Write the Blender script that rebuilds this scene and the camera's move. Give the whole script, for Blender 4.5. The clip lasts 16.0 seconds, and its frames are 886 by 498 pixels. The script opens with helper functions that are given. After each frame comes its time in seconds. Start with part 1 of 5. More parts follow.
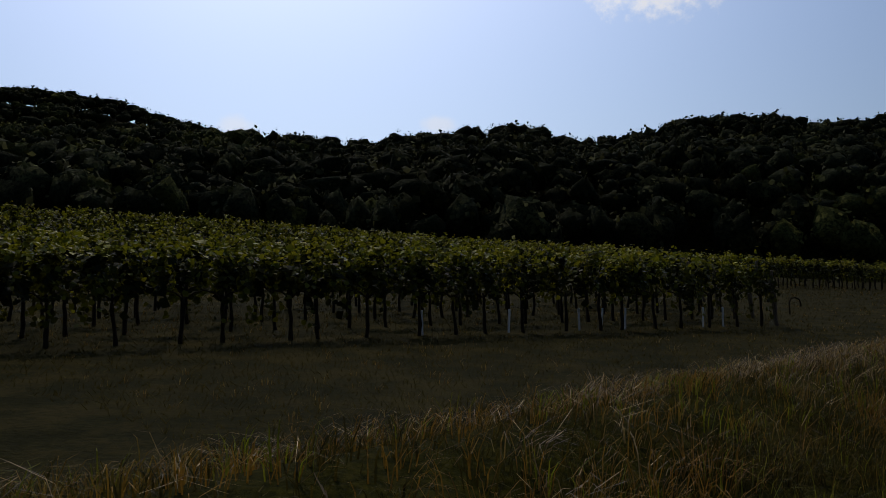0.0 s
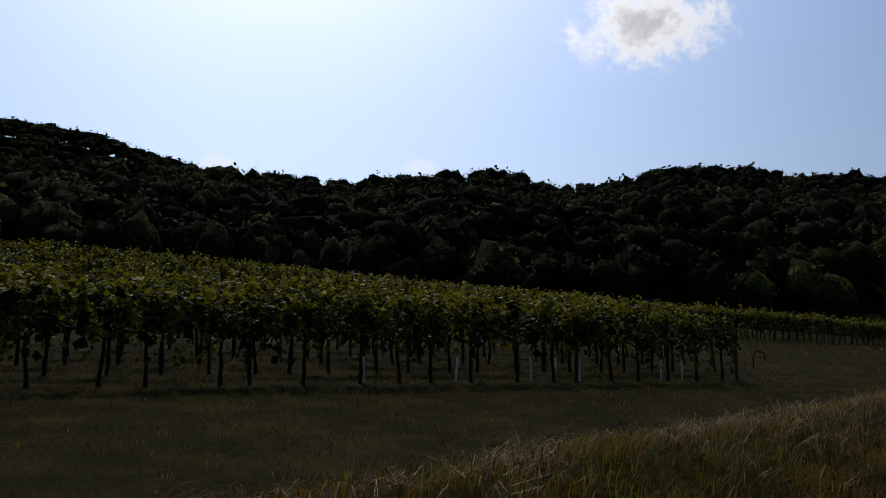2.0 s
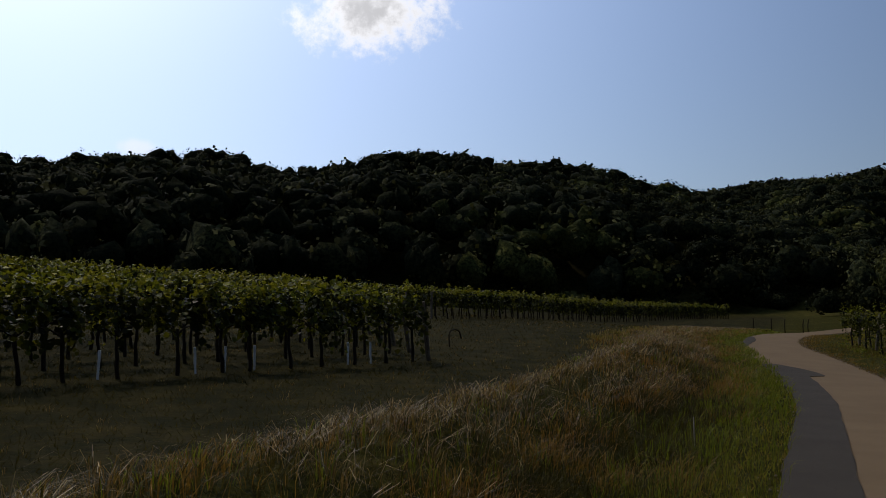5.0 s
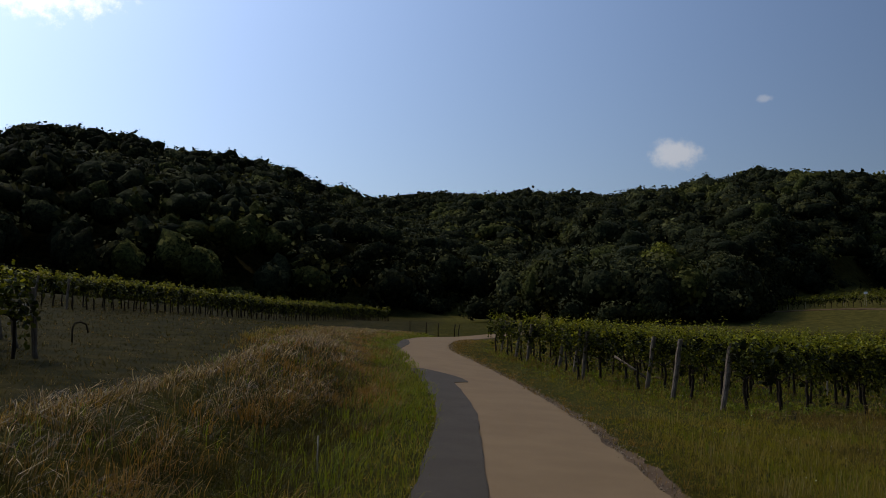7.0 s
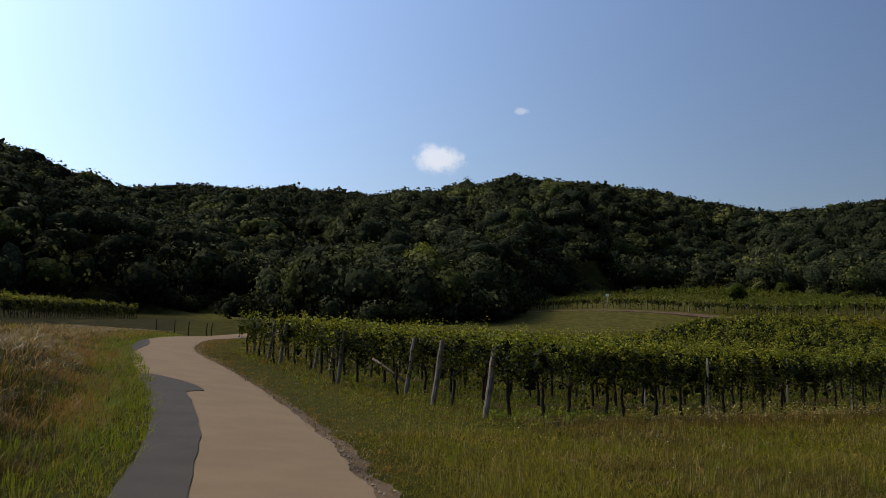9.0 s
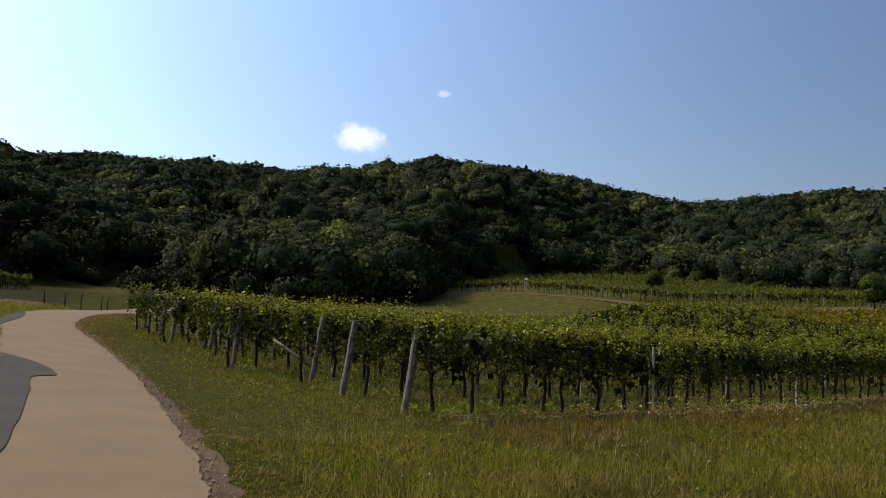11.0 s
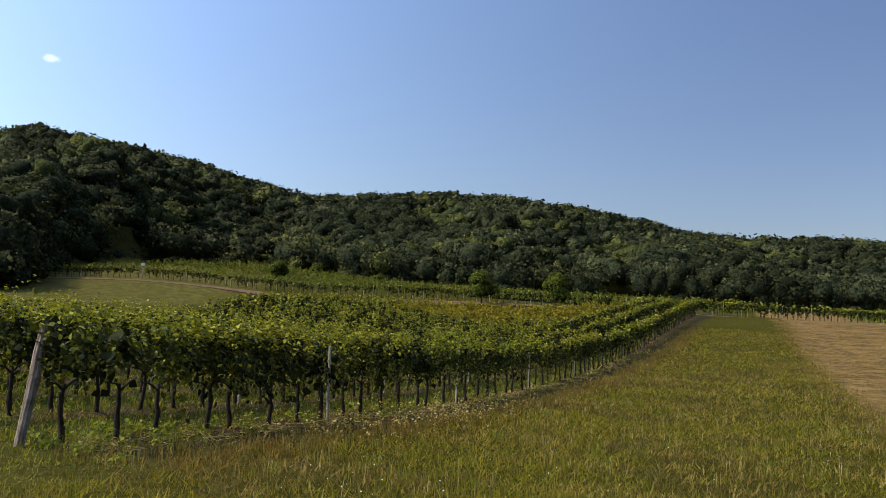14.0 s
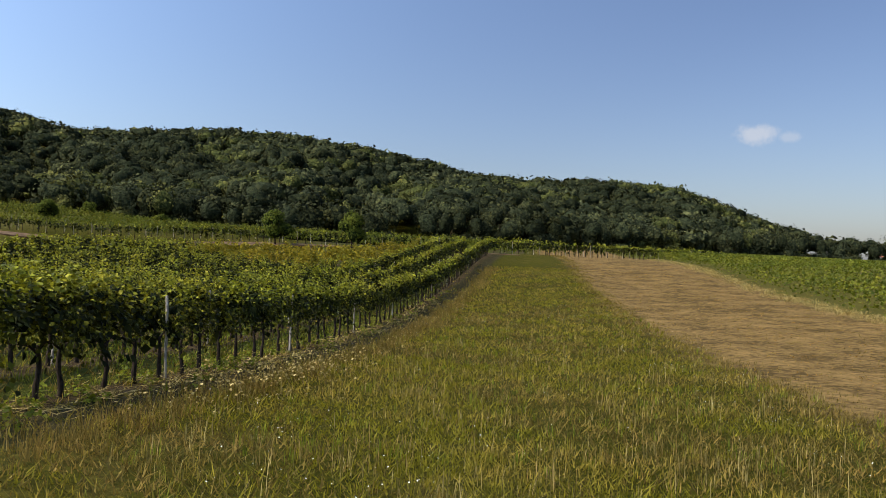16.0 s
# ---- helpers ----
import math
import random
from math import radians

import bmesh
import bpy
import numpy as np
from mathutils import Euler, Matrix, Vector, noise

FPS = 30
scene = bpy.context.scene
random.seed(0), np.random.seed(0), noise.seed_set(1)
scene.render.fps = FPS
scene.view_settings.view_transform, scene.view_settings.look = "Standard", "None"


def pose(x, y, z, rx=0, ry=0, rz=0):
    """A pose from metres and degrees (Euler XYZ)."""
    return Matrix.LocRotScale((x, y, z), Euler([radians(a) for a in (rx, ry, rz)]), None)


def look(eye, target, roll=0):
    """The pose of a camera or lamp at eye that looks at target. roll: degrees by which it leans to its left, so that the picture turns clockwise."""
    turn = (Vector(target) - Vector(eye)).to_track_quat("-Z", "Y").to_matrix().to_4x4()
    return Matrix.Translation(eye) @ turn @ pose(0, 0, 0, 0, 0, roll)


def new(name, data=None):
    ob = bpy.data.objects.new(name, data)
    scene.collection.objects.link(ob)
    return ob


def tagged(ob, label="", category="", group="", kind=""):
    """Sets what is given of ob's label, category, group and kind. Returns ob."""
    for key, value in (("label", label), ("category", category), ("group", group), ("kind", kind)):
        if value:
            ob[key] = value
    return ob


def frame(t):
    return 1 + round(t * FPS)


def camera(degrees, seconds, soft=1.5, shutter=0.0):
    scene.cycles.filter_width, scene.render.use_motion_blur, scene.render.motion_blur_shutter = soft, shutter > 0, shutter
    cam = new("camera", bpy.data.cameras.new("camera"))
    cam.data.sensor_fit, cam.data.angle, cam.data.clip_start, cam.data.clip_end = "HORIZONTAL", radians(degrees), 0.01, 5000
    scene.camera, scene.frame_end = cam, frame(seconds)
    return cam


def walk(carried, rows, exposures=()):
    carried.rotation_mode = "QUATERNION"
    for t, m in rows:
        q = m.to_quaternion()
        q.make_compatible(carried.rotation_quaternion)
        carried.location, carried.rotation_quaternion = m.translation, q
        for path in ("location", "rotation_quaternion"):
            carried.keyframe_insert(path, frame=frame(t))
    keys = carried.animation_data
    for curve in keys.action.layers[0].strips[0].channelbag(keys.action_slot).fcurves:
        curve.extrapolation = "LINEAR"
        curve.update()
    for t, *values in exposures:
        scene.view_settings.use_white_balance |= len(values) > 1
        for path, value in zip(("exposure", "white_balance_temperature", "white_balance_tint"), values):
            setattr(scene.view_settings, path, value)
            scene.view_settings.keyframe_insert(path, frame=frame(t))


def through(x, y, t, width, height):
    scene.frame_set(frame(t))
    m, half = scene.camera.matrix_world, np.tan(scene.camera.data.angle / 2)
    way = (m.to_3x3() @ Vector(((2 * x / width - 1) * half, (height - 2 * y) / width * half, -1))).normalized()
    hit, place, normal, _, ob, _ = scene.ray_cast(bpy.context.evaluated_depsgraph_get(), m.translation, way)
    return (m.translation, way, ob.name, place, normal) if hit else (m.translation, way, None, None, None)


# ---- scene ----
cam = camera(53.62, 16.0, 0.5)
ROWS = [
    (0.0, pose(0.000, -0.000, 1.650, 94.70, 1.29, 0.00)),
    (0.5, pose(0.168, 0.201, 1.694, 95.07, -0.07, -2.54)),
    (1.0, pose(0.384, 0.393, 1.741, 97.22, 2.16, -6.44)),
    (1.5, pose(0.536, 0.629, 1.762, 96.69, 2.65, -5.44)),
    (2.0, pose(0.799, 0.851, 1.756, 97.48, -0.08, -1.50)),
    (2.5, pose(1.077, 1.112, 1.744, 97.41, 0.40, -7.30)),
    (3.0, pose(1.374, 1.432, 1.751, 96.40, -0.46, -9.86)),
    (3.5, pose(1.607, 1.827, 1.755, 95.62, 1.45, -14.39)),
    (6.0, pose(3.270, 3.916, 1.798, 98.42, 1.37, -26.57)),
    (6.5, pose(3.681, 4.302, 1.805, 99.51, 1.86, -35.18)),
    (7.0, pose(4.114, 4.740, 1.807, 95.40, 0.65, -40.50)),
    (7.5, pose(4.585, 5.209, 1.816, 94.84, 2.37, -45.41)),
    (8.0, pose(5.104, 5.628, 1.821, 93.97, 0.24, -50.05)),
    (8.5, pose(5.707, 5.984, 1.833, 94.18, -1.04, -49.70)),
    (9.0, pose(6.369, 6.410, 1.852, 95.16, 0.47, -55.85)),
    (11.5, pose(10.078, 8.911, 1.775, 93.52, -0.69, -63.65)),
    (12.0, pose(10.574, 9.346, 1.806, 93.64, 0.34, -68.31)),
    (12.5, pose(11.076, 9.739, 1.845, 93.23, 0.19, -72.03)),
    (13.0, pose(11.554, 10.161, 1.871, 95.32, 0.07, -75.64)),
    (13.5, pose(12.093, 10.459, 1.848, 95.02, 0.54, -80.82)),
    (14.0, pose(12.606, 10.860, 1.843, 93.86, -1.82, -86.03)),
    (14.5, pose(13.042, 11.297, 1.836, 92.83, -1.51, -89.95)),
    (15.0, pose(13.448, 11.721, 1.833, 92.68, -0.90, -92.92)),
    (15.5, pose(13.845, 12.139, 1.841, 92.22, -2.75, -94.18)),
    (16.0, pose(14.272, 12.567, 1.862, 90.31, -1.19, -100.16)),
]
EXPOSURES = [(0.0, -1.85), (1.5, -1.7), (3.5, -1.65), (6.0, -1.38), (7.0, -1.1), (8.0, -0.65), (9.0, -0.4), (12.5, 0.3), (16.0, 0.65)]
walk(cam, ROWS, EXPOSURES)

# ---- world and sun ----
SUN = Vector((-0.124, 0.660, 0.741)).normalized()
world = bpy.data.worlds.new("sky")
scene.world = world
world.use_nodes = True
wn, wl = world.node_tree.nodes, world.node_tree.links
wn.clear()
sky = wn.new("ShaderNodeTexSky")
sky.sky_type, sky.sun_disc = "NISHITA", False
sky.sun_elevation, sky.sun_rotation = math.asin(SUN.z), math.atan2(SUN.x, SUN.y)
sky.air_density, sky.dust_density, sky.ozone_density = 1.0, 1.05, 2.5
background = wn.new("ShaderNodeBackground")
background.inputs["Strength"].default_value = 0.050
world_out = wn.new("ShaderNodeOutputWorld")
wl.new(background.outputs[0], world_out.inputs[0])
direction = wn.new("ShaderNodeTexCoord").outputs["Generated"]


def sky_math(op, a, b=None):
    n = wn.new("ShaderNodeMath")
    n.operation, n.use_clamp = op, False
    for slot, v in zip(n.inputs, (a, b)):
        if v is None:
            continue
        if isinstance(v, (int, float)):
            slot.default_value = v
        else:
            wl.new(v, slot)
    return n.outputs[0]


def sky_vec(op, a, b):
    n = wn.new("ShaderNodeVectorMath")
    n.operation = op
    for slot, v in zip(n.inputs, (a, b)):
        if isinstance(v, (tuple, Vector)):
            slot.default_value = v
        else:
            wl.new(v, slot)
    return n.outputs["Value"] if op == "DOT_PRODUCT" else n.outputs["Vector"]


def sky_noise(scale, detail, rough=0.6):
    n = wn.new("ShaderNodeTexNoise")
    n.inputs["Scale"].default_value, n.inputs["Detail"].default_value = scale, detail
    n.inputs["Roughness"].default_value = rough
    wl.new(direction, n.inputs["Vector"])
    return n.outputs["Fac"]


def sky_ramp(value, low, high):
    n = wn.new("ShaderNodeMapRange")
    n.interpolation_type = "SMOOTHSTEP"
    wl.new(value, n.inputs["Value"])
    n.inputs["From Min"].default_value, n.inputs["From Max"].default_value = low, high
    return n.outputs["Result"]


# clouds: bearing (degrees left of north), height, half width, half height (degrees), density
CLOUDS = [(-15.2, 21.2, 4.6, 2.5, 1.0), (13.3, 12.6, 1.2, 0.8, 0.5), (0.0, 12.8, 1.2, 0.6, 0.5), (-55.7, 11.0, 1.75, 0.95, 0.7),
          (-61.2, 14.0, 0.55, 0.25, 0.35), (-119.7, 7.7, 1.3, 0.65, 0.55), (-121.6, 7.5, 0.7, 0.35, 0.3)]
broad = sky_math("SUBTRACT", sky_noise(26.0, 6.0), 0.5)
small = sky_math("SUBTRACT", sky_noise(75.0, 6.0, 0.65), 0.5)
cover = None
for bearing, height, wide, high, dense in CLOUDS:
    b, h = radians(bearing), radians(height)
    fwd = Vector((-math.sin(b) * math.cos(h), math.cos(b) * math.cos(h), math.sin(h)))
    side = Vector((math.cos(b), math.sin(b), 0))
    up = side.cross(fwd)
    u = sky_math("DIVIDE", sky_vec("DOT_PRODUCT", direction, side), math.tan(radians(wide)))
    v = sky_math("DIVIDE", sky_vec("DOT_PRODUCT", direction, up), math.tan(radians(high)))
    d = sky_math("SQRT", sky_math("ADD", sky_math("MULTIPLY", u, u), sky_math("MULTIPLY", v, v)))
    front = sky_math("GREATER_THAN", sky_vec("DOT_PRODUCT", direction, fwd), 0.5)
    d = sky_math("ADD", d, sky_math("ADD", sky_math("MULTIPLY", broad, 1.6 if wide > 3 else 0.5), sky_math("MULTIPLY", small, 1.3)))
    m = sky_math("MULTIPLY", sky_math("MULTIPLY", sky_math("SUBTRACT", 1.0, sky_ramp(d, 0.35, 1.2)), front), dense)
    if cover is None:
        shade = sky_ramp(d, -0.15, 0.7)          # the thick middle of the large cloud is grey
    cover = m if cover is None else sky_math("MAXIMUM", cover, m)
# summer haze: the sky grows brighter and whiter towards the sun
toward = sky_math("MAXIMUM", sky_math("DIVIDE", sky_math("ADD", sky_vec("DOT_PRODUCT", direction, SUN), 0.26), 1.1), 0.0)
glare = sky_math("ADD", sky_math("MULTIPLY", sky_math("POWER", toward, 1.8), 4.5), sky_math("MULTIPLY", sky_math("POWER", toward, 7.0), 2.2))


def sky_scaled(colour, factor, tint):
    n = wn.new("ShaderNodeVectorMath")
    n.operation = "SCALE"
    wl.new(colour, n.inputs[0])
    wl.new(factor, n.inputs["Scale"])
    return sky_vec("MULTIPLY", n.outputs["Vector"], tint)


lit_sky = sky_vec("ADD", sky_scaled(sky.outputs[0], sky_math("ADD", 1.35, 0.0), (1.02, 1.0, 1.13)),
                  sky_scaled(sky.outputs[0], glare, (1.01, 1.0, 1.0)))
cloud_colour = wn.new("ShaderNodeRGB")
cloud_colour.outputs[0].default_value = (9.4, 9.4, 9.8, 1)
mix = wn.new("ShaderNodeMix")
mix.data_type = "RGBA"
wl.new(cover, mix.inputs[0])
wl.new(lit_sky, mix.inputs[6])
thick = sky_math("ADD", 0.6, sky_math("MULTIPLY", shade, 0.4))
cloud_lit = sky_scaled(cloud_colour.outputs[0], sky_math("MULTIPLY", sky_math("ADD", 1.0, sky_math("MULTIPLY", glare, 0.8)), thick), (1.0, 1.0, 1.0))
wl.new(cloud_lit, mix.inputs[7])
wl.new(mix.outputs[2], background.inputs["Color"])

sun = new("sun", bpy.data.lights.new("sun", "SUN"))
sun.data.energy, sun.data.angle, sun.data.color = 2.85, radians(0.6), (1.0, 0.87, 0.68)
sun.matrix_world = look(SUN * 100, (0, 0, 0))

# ---- materials ----


class Nodes:
    """Short hand for a material's node tree."""

    def __init__(self, name):
        self.mat = bpy.data.materials.new(name)
        self.mat.use_nodes = True
        self.t = self.mat.node_tree
        self.bsdf = self.t.nodes["Principled BSDF"]
        self.out = self.t.nodes["Material Output"]

    def node(self, kind, **values):
        n = self.t.nodes.new(kind)
        for k, v in values.items():
            self.put(n.inputs[k.replace("_", " ")], v)
        return n

    def put(self, slot, v):
        if isinstance(v, bpy.types.NodeSocket):
            self.t.links.new(v, slot)
        elif isinstance(v, tuple) and len(v) == 3 and slot.type == "RGBA":
            slot.default_value = (*v, 1)
        else:
            slot.default_value = v

    def place(self):
        return self.node("ShaderNodeNewGeometry").outputs["Position"]

    def local(self):
        return self.node("ShaderNodeTexCoord").outputs["Object"]

    def noise(self, at, scale, detail=4.0, rough=0.6):
        return self.node("ShaderNodeTexNoise", Vector=at, Scale=scale, Detail=detail, Roughness=rough).outputs["Fac"]

    def math(self, op, a, b=0.0):
        n = self.t.nodes.new("ShaderNodeMath")
        n.operation = op
        self.put(n.inputs[0], a)
        self.put(n.inputs[1], b)
        return n.outputs[0]

    def ramp(self, v, low, high, a=0.0, b=1.0):
        n = self.t.nodes.new("ShaderNodeMapRange")
        n.interpolation_type = "SMOOTHSTEP"
        for k, x in (("Value", v), ("From Min", low), ("From Max", high), ("To Min", a), ("To Max", b)):
            self.put(n.inputs[k], x)
        return n.outputs["Result"]

    def mix(self, fac, a, b):
        n = self.t.nodes.new("ShaderNodeMix")
        n.data_type = "RGBA"
        for k, x in (("Factor", fac), ("A", a), ("B", b)):
            self.put([s for s in n.inputs if s.name == k and s.type == ("VALUE" if k == "Factor" else "RGBA")][0], x)
        return [s for s in n.outputs if s.type == "RGBA"][0]

    def bump(self, height, strength, distance):
        return self.node("ShaderNodeBump", Height=height, Strength=strength, Distance=distance).outputs[0]

    def finish(self, colour, roughness=0.8, normal=None, through=None, amount=0.0, specular=0.06):
        self.put(self.bsdf.inputs["Base Color"], colour)
        self.put(self.bsdf.inputs["Roughness"], roughness)
        self.put(self.bsdf.inputs["Specular IOR Level"], specular)
        if normal is not None:
            self.put(self.bsdf.inputs["Normal"], normal)
        if through is not None:
            thin = self.node("ShaderNodeBsdfTranslucent", Color=through)
            both = self.node("ShaderNodeMixShader", Fac=amount)
            self.t.links.new(self.bsdf.outputs[0], both.inputs[1])
            self.t.links.new(thin.outputs[0], both.inputs[2])
            self.t.links.new(both.outputs[0], self.out.inputs[0])
        return self.mat


def leaf_material(name, dark, light, yellow, patch, through, amount=0.4, roughness=0.5, specular=0.35, spread=(0.0, 1.0)):
    """Foliage: a colour per leaf, drifting towards yellow in patches of that size."""
    n = Nodes(name)
    at = n.place()
    island = n.node("ShaderNodeNewGeometry").outputs["Random Per Island"]
    drift = n.ramp(n.noise(at, 1.0 / patch, 3.0), 0.42, 0.66)
    colour = n.mix(n.ramp(island, spread[0], spread[1]), dark, light)
    colour = n.mix(n.math("MULTIPLY", drift, n.ramp(island, spread[0] + 0.15, 1.0)), colour, yellow)
    return n.finish(colour, roughness, None, n.mix(drift, through, yellow), amount, specular)


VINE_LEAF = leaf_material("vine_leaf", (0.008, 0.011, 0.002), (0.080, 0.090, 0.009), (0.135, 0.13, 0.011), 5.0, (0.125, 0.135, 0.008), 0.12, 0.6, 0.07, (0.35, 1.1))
# young leaves, made brighter to carry the sunlight on the canopy's top
VINE_YOUNG_LIT = leaf_material("young_lit_vine_leaf", (0.046, 0.056, 0.006), (0.26, 0.265, 0.020), (0.31, 0.275, 0.020), 5.0, (0.27, 0.265, 0.013), 0.24, 0.6, 0.08, (0.1, 1.0))
# darker copy of the vine leaf: the row's inner shade as colour
VINE_INNER_SHADE = leaf_material("inner_shade_vine_leaf", (0.006, 0.009, 0.003), (0.024, 0.029, 0.006), (0.034, 0.034, 0.006), 5.0, (0.02, 0.02, 0.004), 0.04, 0.8, 0.04)
VINE_YELLOW = leaf_material("vine_leaf_yellowing", (0.05, 0.055, 0.006), (0.21, 0.185, 0.014), (0.33, 0.235, 0.016), 9.0, (0.32, 0.24, 0.012), 0.2, 0.6, 0.05)
CROP_LEAF = leaf_material("crop_leaf", (0.026, 0.040, 0.006), (0.115, 0.13, 0.013), (0.17, 0.155, 0.014), 9.0, (0.18, 0.19, 0.012), 0.26, 0.6, 0.05)
WOOD_LEAVES = [leaf_material("dark_oak_leaf", (0.008143, 0.01056, 0.004698), (0.02579, 0.02969, 0.01174), (0.05701, 0.05806, 0.01879), 9.0, (0.02443, 0.02903, 0.00783), 0.08, 0.9, 0.03, (-1.2, 1.8)),
               leaf_material("grey_green_leaf", (0.01017, 0.01386, 0.006577), (0.038, 0.04354, 0.01879), (0.08822, 0.09237, 0.03289), 9.0, (0.03258, 0.03959, 0.01253), 0.08, 0.9, 0.03, (-1.2, 1.8)),
               leaf_material("light_wood_leaf", (0.01764, 0.02243, 0.007047), (0.07058, 0.07653, 0.01958), (0.1357, 0.132, 0.03445), 9.0, (0.06107, 0.06598, 0.01253), 0.12, 0.9, 0.03, (-1.2, 1.8))]


def crown_material(name, dark, light, yellow):
    """Closed leafy crowns seen from afar: fine dark and light leafage with soft relief."""
    n = Nodes(name)
    at = n.place()
    fine, drift = n.noise(at, 1.7, 5.0, 0.7), n.ramp(n.noise(at, 1.0 / 9.0, 3.0), 0.50, 0.68)
    colour = n.mix(n.ramp(fine, 0.35, 0.68), dark, light)
    colour = n.mix(n.math("MULTIPLY", drift, n.ramp(fine, 0.4, 0.65)), colour, yellow)
    return n.finish(colour, 0.95, n.bump(fine, 0.9, 0.5), specular=0.02)


# dark oaks, greyer mid-green crowns, light yellow-green crowns
CROWN_SHELLS = [crown_material("dark_crown_leafage", (0.006786, 0.009802, 0.004581), (0.02337, 0.0279, 0.01163), (0.05278, 0.0558, 0.01937)),
                crown_material("grey_green_crown_leafage", (0.009048, 0.01282, 0.006342), (0.03619, 0.04298, 0.01851), (0.0754, 0.08143, 0.02994)),
                crown_material("light_crown_leafage", (0.01508, 0.02036, 0.006165), (0.06484, 0.07238, 0.01851), (0.1281, 0.1281, 0.03348))]
# dark leafage for crown cores: shade inside the crown put into colour
WOOD_CORE = leaf_material("crown_core_shade", (0.0087, 0.0145, 0.00435), (0.0203, 0.029, 0.00725), (0.029, 0.03625, 0.0087), 9.0, (0.0145, 0.02175, 0.00435), 0.05, 0.95, 0.02)
TREE_LEAF = leaf_material("tree_leaf", (0.0203, 0.029, 0.00435), (0.0725, 0.0899, 0.0116), (0.1232, 0.1305, 0.0145), 3.0, (0.087, 0.1087, 0.0087), 0.25, 0.8, 0.03)
GRASS_BLADE = leaf_material("grass_blade", (0.026, 0.028, 0.004), (0.19, 0.165, 0.018), (0.31, 0.22, 0.040), 2.2, (0.31, 0.265, 0.0145), 0.35, 0.7, 0.04)
STRAW = leaf_material("straw", (0.075, 0.048, 0.014), (0.60, 0.43, 0.16), (0.34, 0.20, 0.05), 1.2, (0.28, 0.19, 0.05), 0.2, 0.5, 0.15, (0.45, 1.0))


DULL = leaf_material("dull_grass", (0.01595, 0.0174, 0.00435), (0.0754, 0.0696, 0.0145), (0.1232, 0.0928, 0.02175), 1.5, (0.07975, 0.0609, 0.01015), 0.3, 0.7, 0.04)
RUST = leaf_material("rust_grass", (0.085, 0.048, 0.009), (0.34, 0.185, 0.032), (0.24, 0.165, 0.026), 2.5, (0.28, 0.15, 0.02), 0.3, 0.6, 0.08)
LUSH = leaf_material("lush_grass", (0.028, 0.046, 0.005), (0.165, 0.190, 0.017), (0.21, 0.195, 0.024), 2.0, (0.22, 0.24, 0.0116), 0.33, 0.6, 0.06)

MEADOW_DRY = leaf_material("meadow_dry_grass", (0.034, 0.029, 0.007), (0.175, 0.135, 0.030), (0.25, 0.165, 0.039), 1.6, (0.19, 0.13, 0.022), 0.3, 0.7, 0.04)
STALK = leaf_material("seed_stalk", (0.09, 0.075, 0.018), (0.50, 0.39, 0.14), (0.28, 0.18, 0.045), 1.2, (0.22, 0.17, 0.034), 0.3, 0.6, 0.08)

LIT_LEAF = leaf_material("light_tree_leaf", (0.040, 0.050, 0.009), (0.17, 0.18, 0.026), (0.23, 0.215, 0.03), 3.0, (0.15, 0.16, 0.014), 0.2, 0.8, 0.03)


def bark_material(name, dark, light, scale):
    n = Nodes(name)
    at = n.local()
    stretched = n.node("ShaderNodeMapping", Vector=at, Scale=(1.0, 1.0, 0.12)).outputs[0]
    grain = n.noise(stretched, scale, 6.0, 0.7)
    stain = n.noise(at, scale * 0.12, 3.0)
    colour = n.mix(n.ramp(grain, 0.3, 0.7), dark, light)
    colour = n.mix(n.ramp(stain, 0.5, 0.75), colour, tuple(c * 0.55 for c in dark))
    return n.finish(colour, 0.85, n.bump(grain, 0.6, 0.01))


BARK = bark_material("bark", (0.0116, 0.0087, 0.0058), (0.0464, 0.0348, 0.0232), 40.0)
POST_WOOD = bark_material("weathered_post_wood", (0.06, 0.045, 0.030), (0.25, 0.20, 0.145), 30.0)
STAKE_WOOD = bark_material("pale_stake", (0.203, 0.174, 0.1305), (0.435, 0.3842, 0.3045), 60.0)


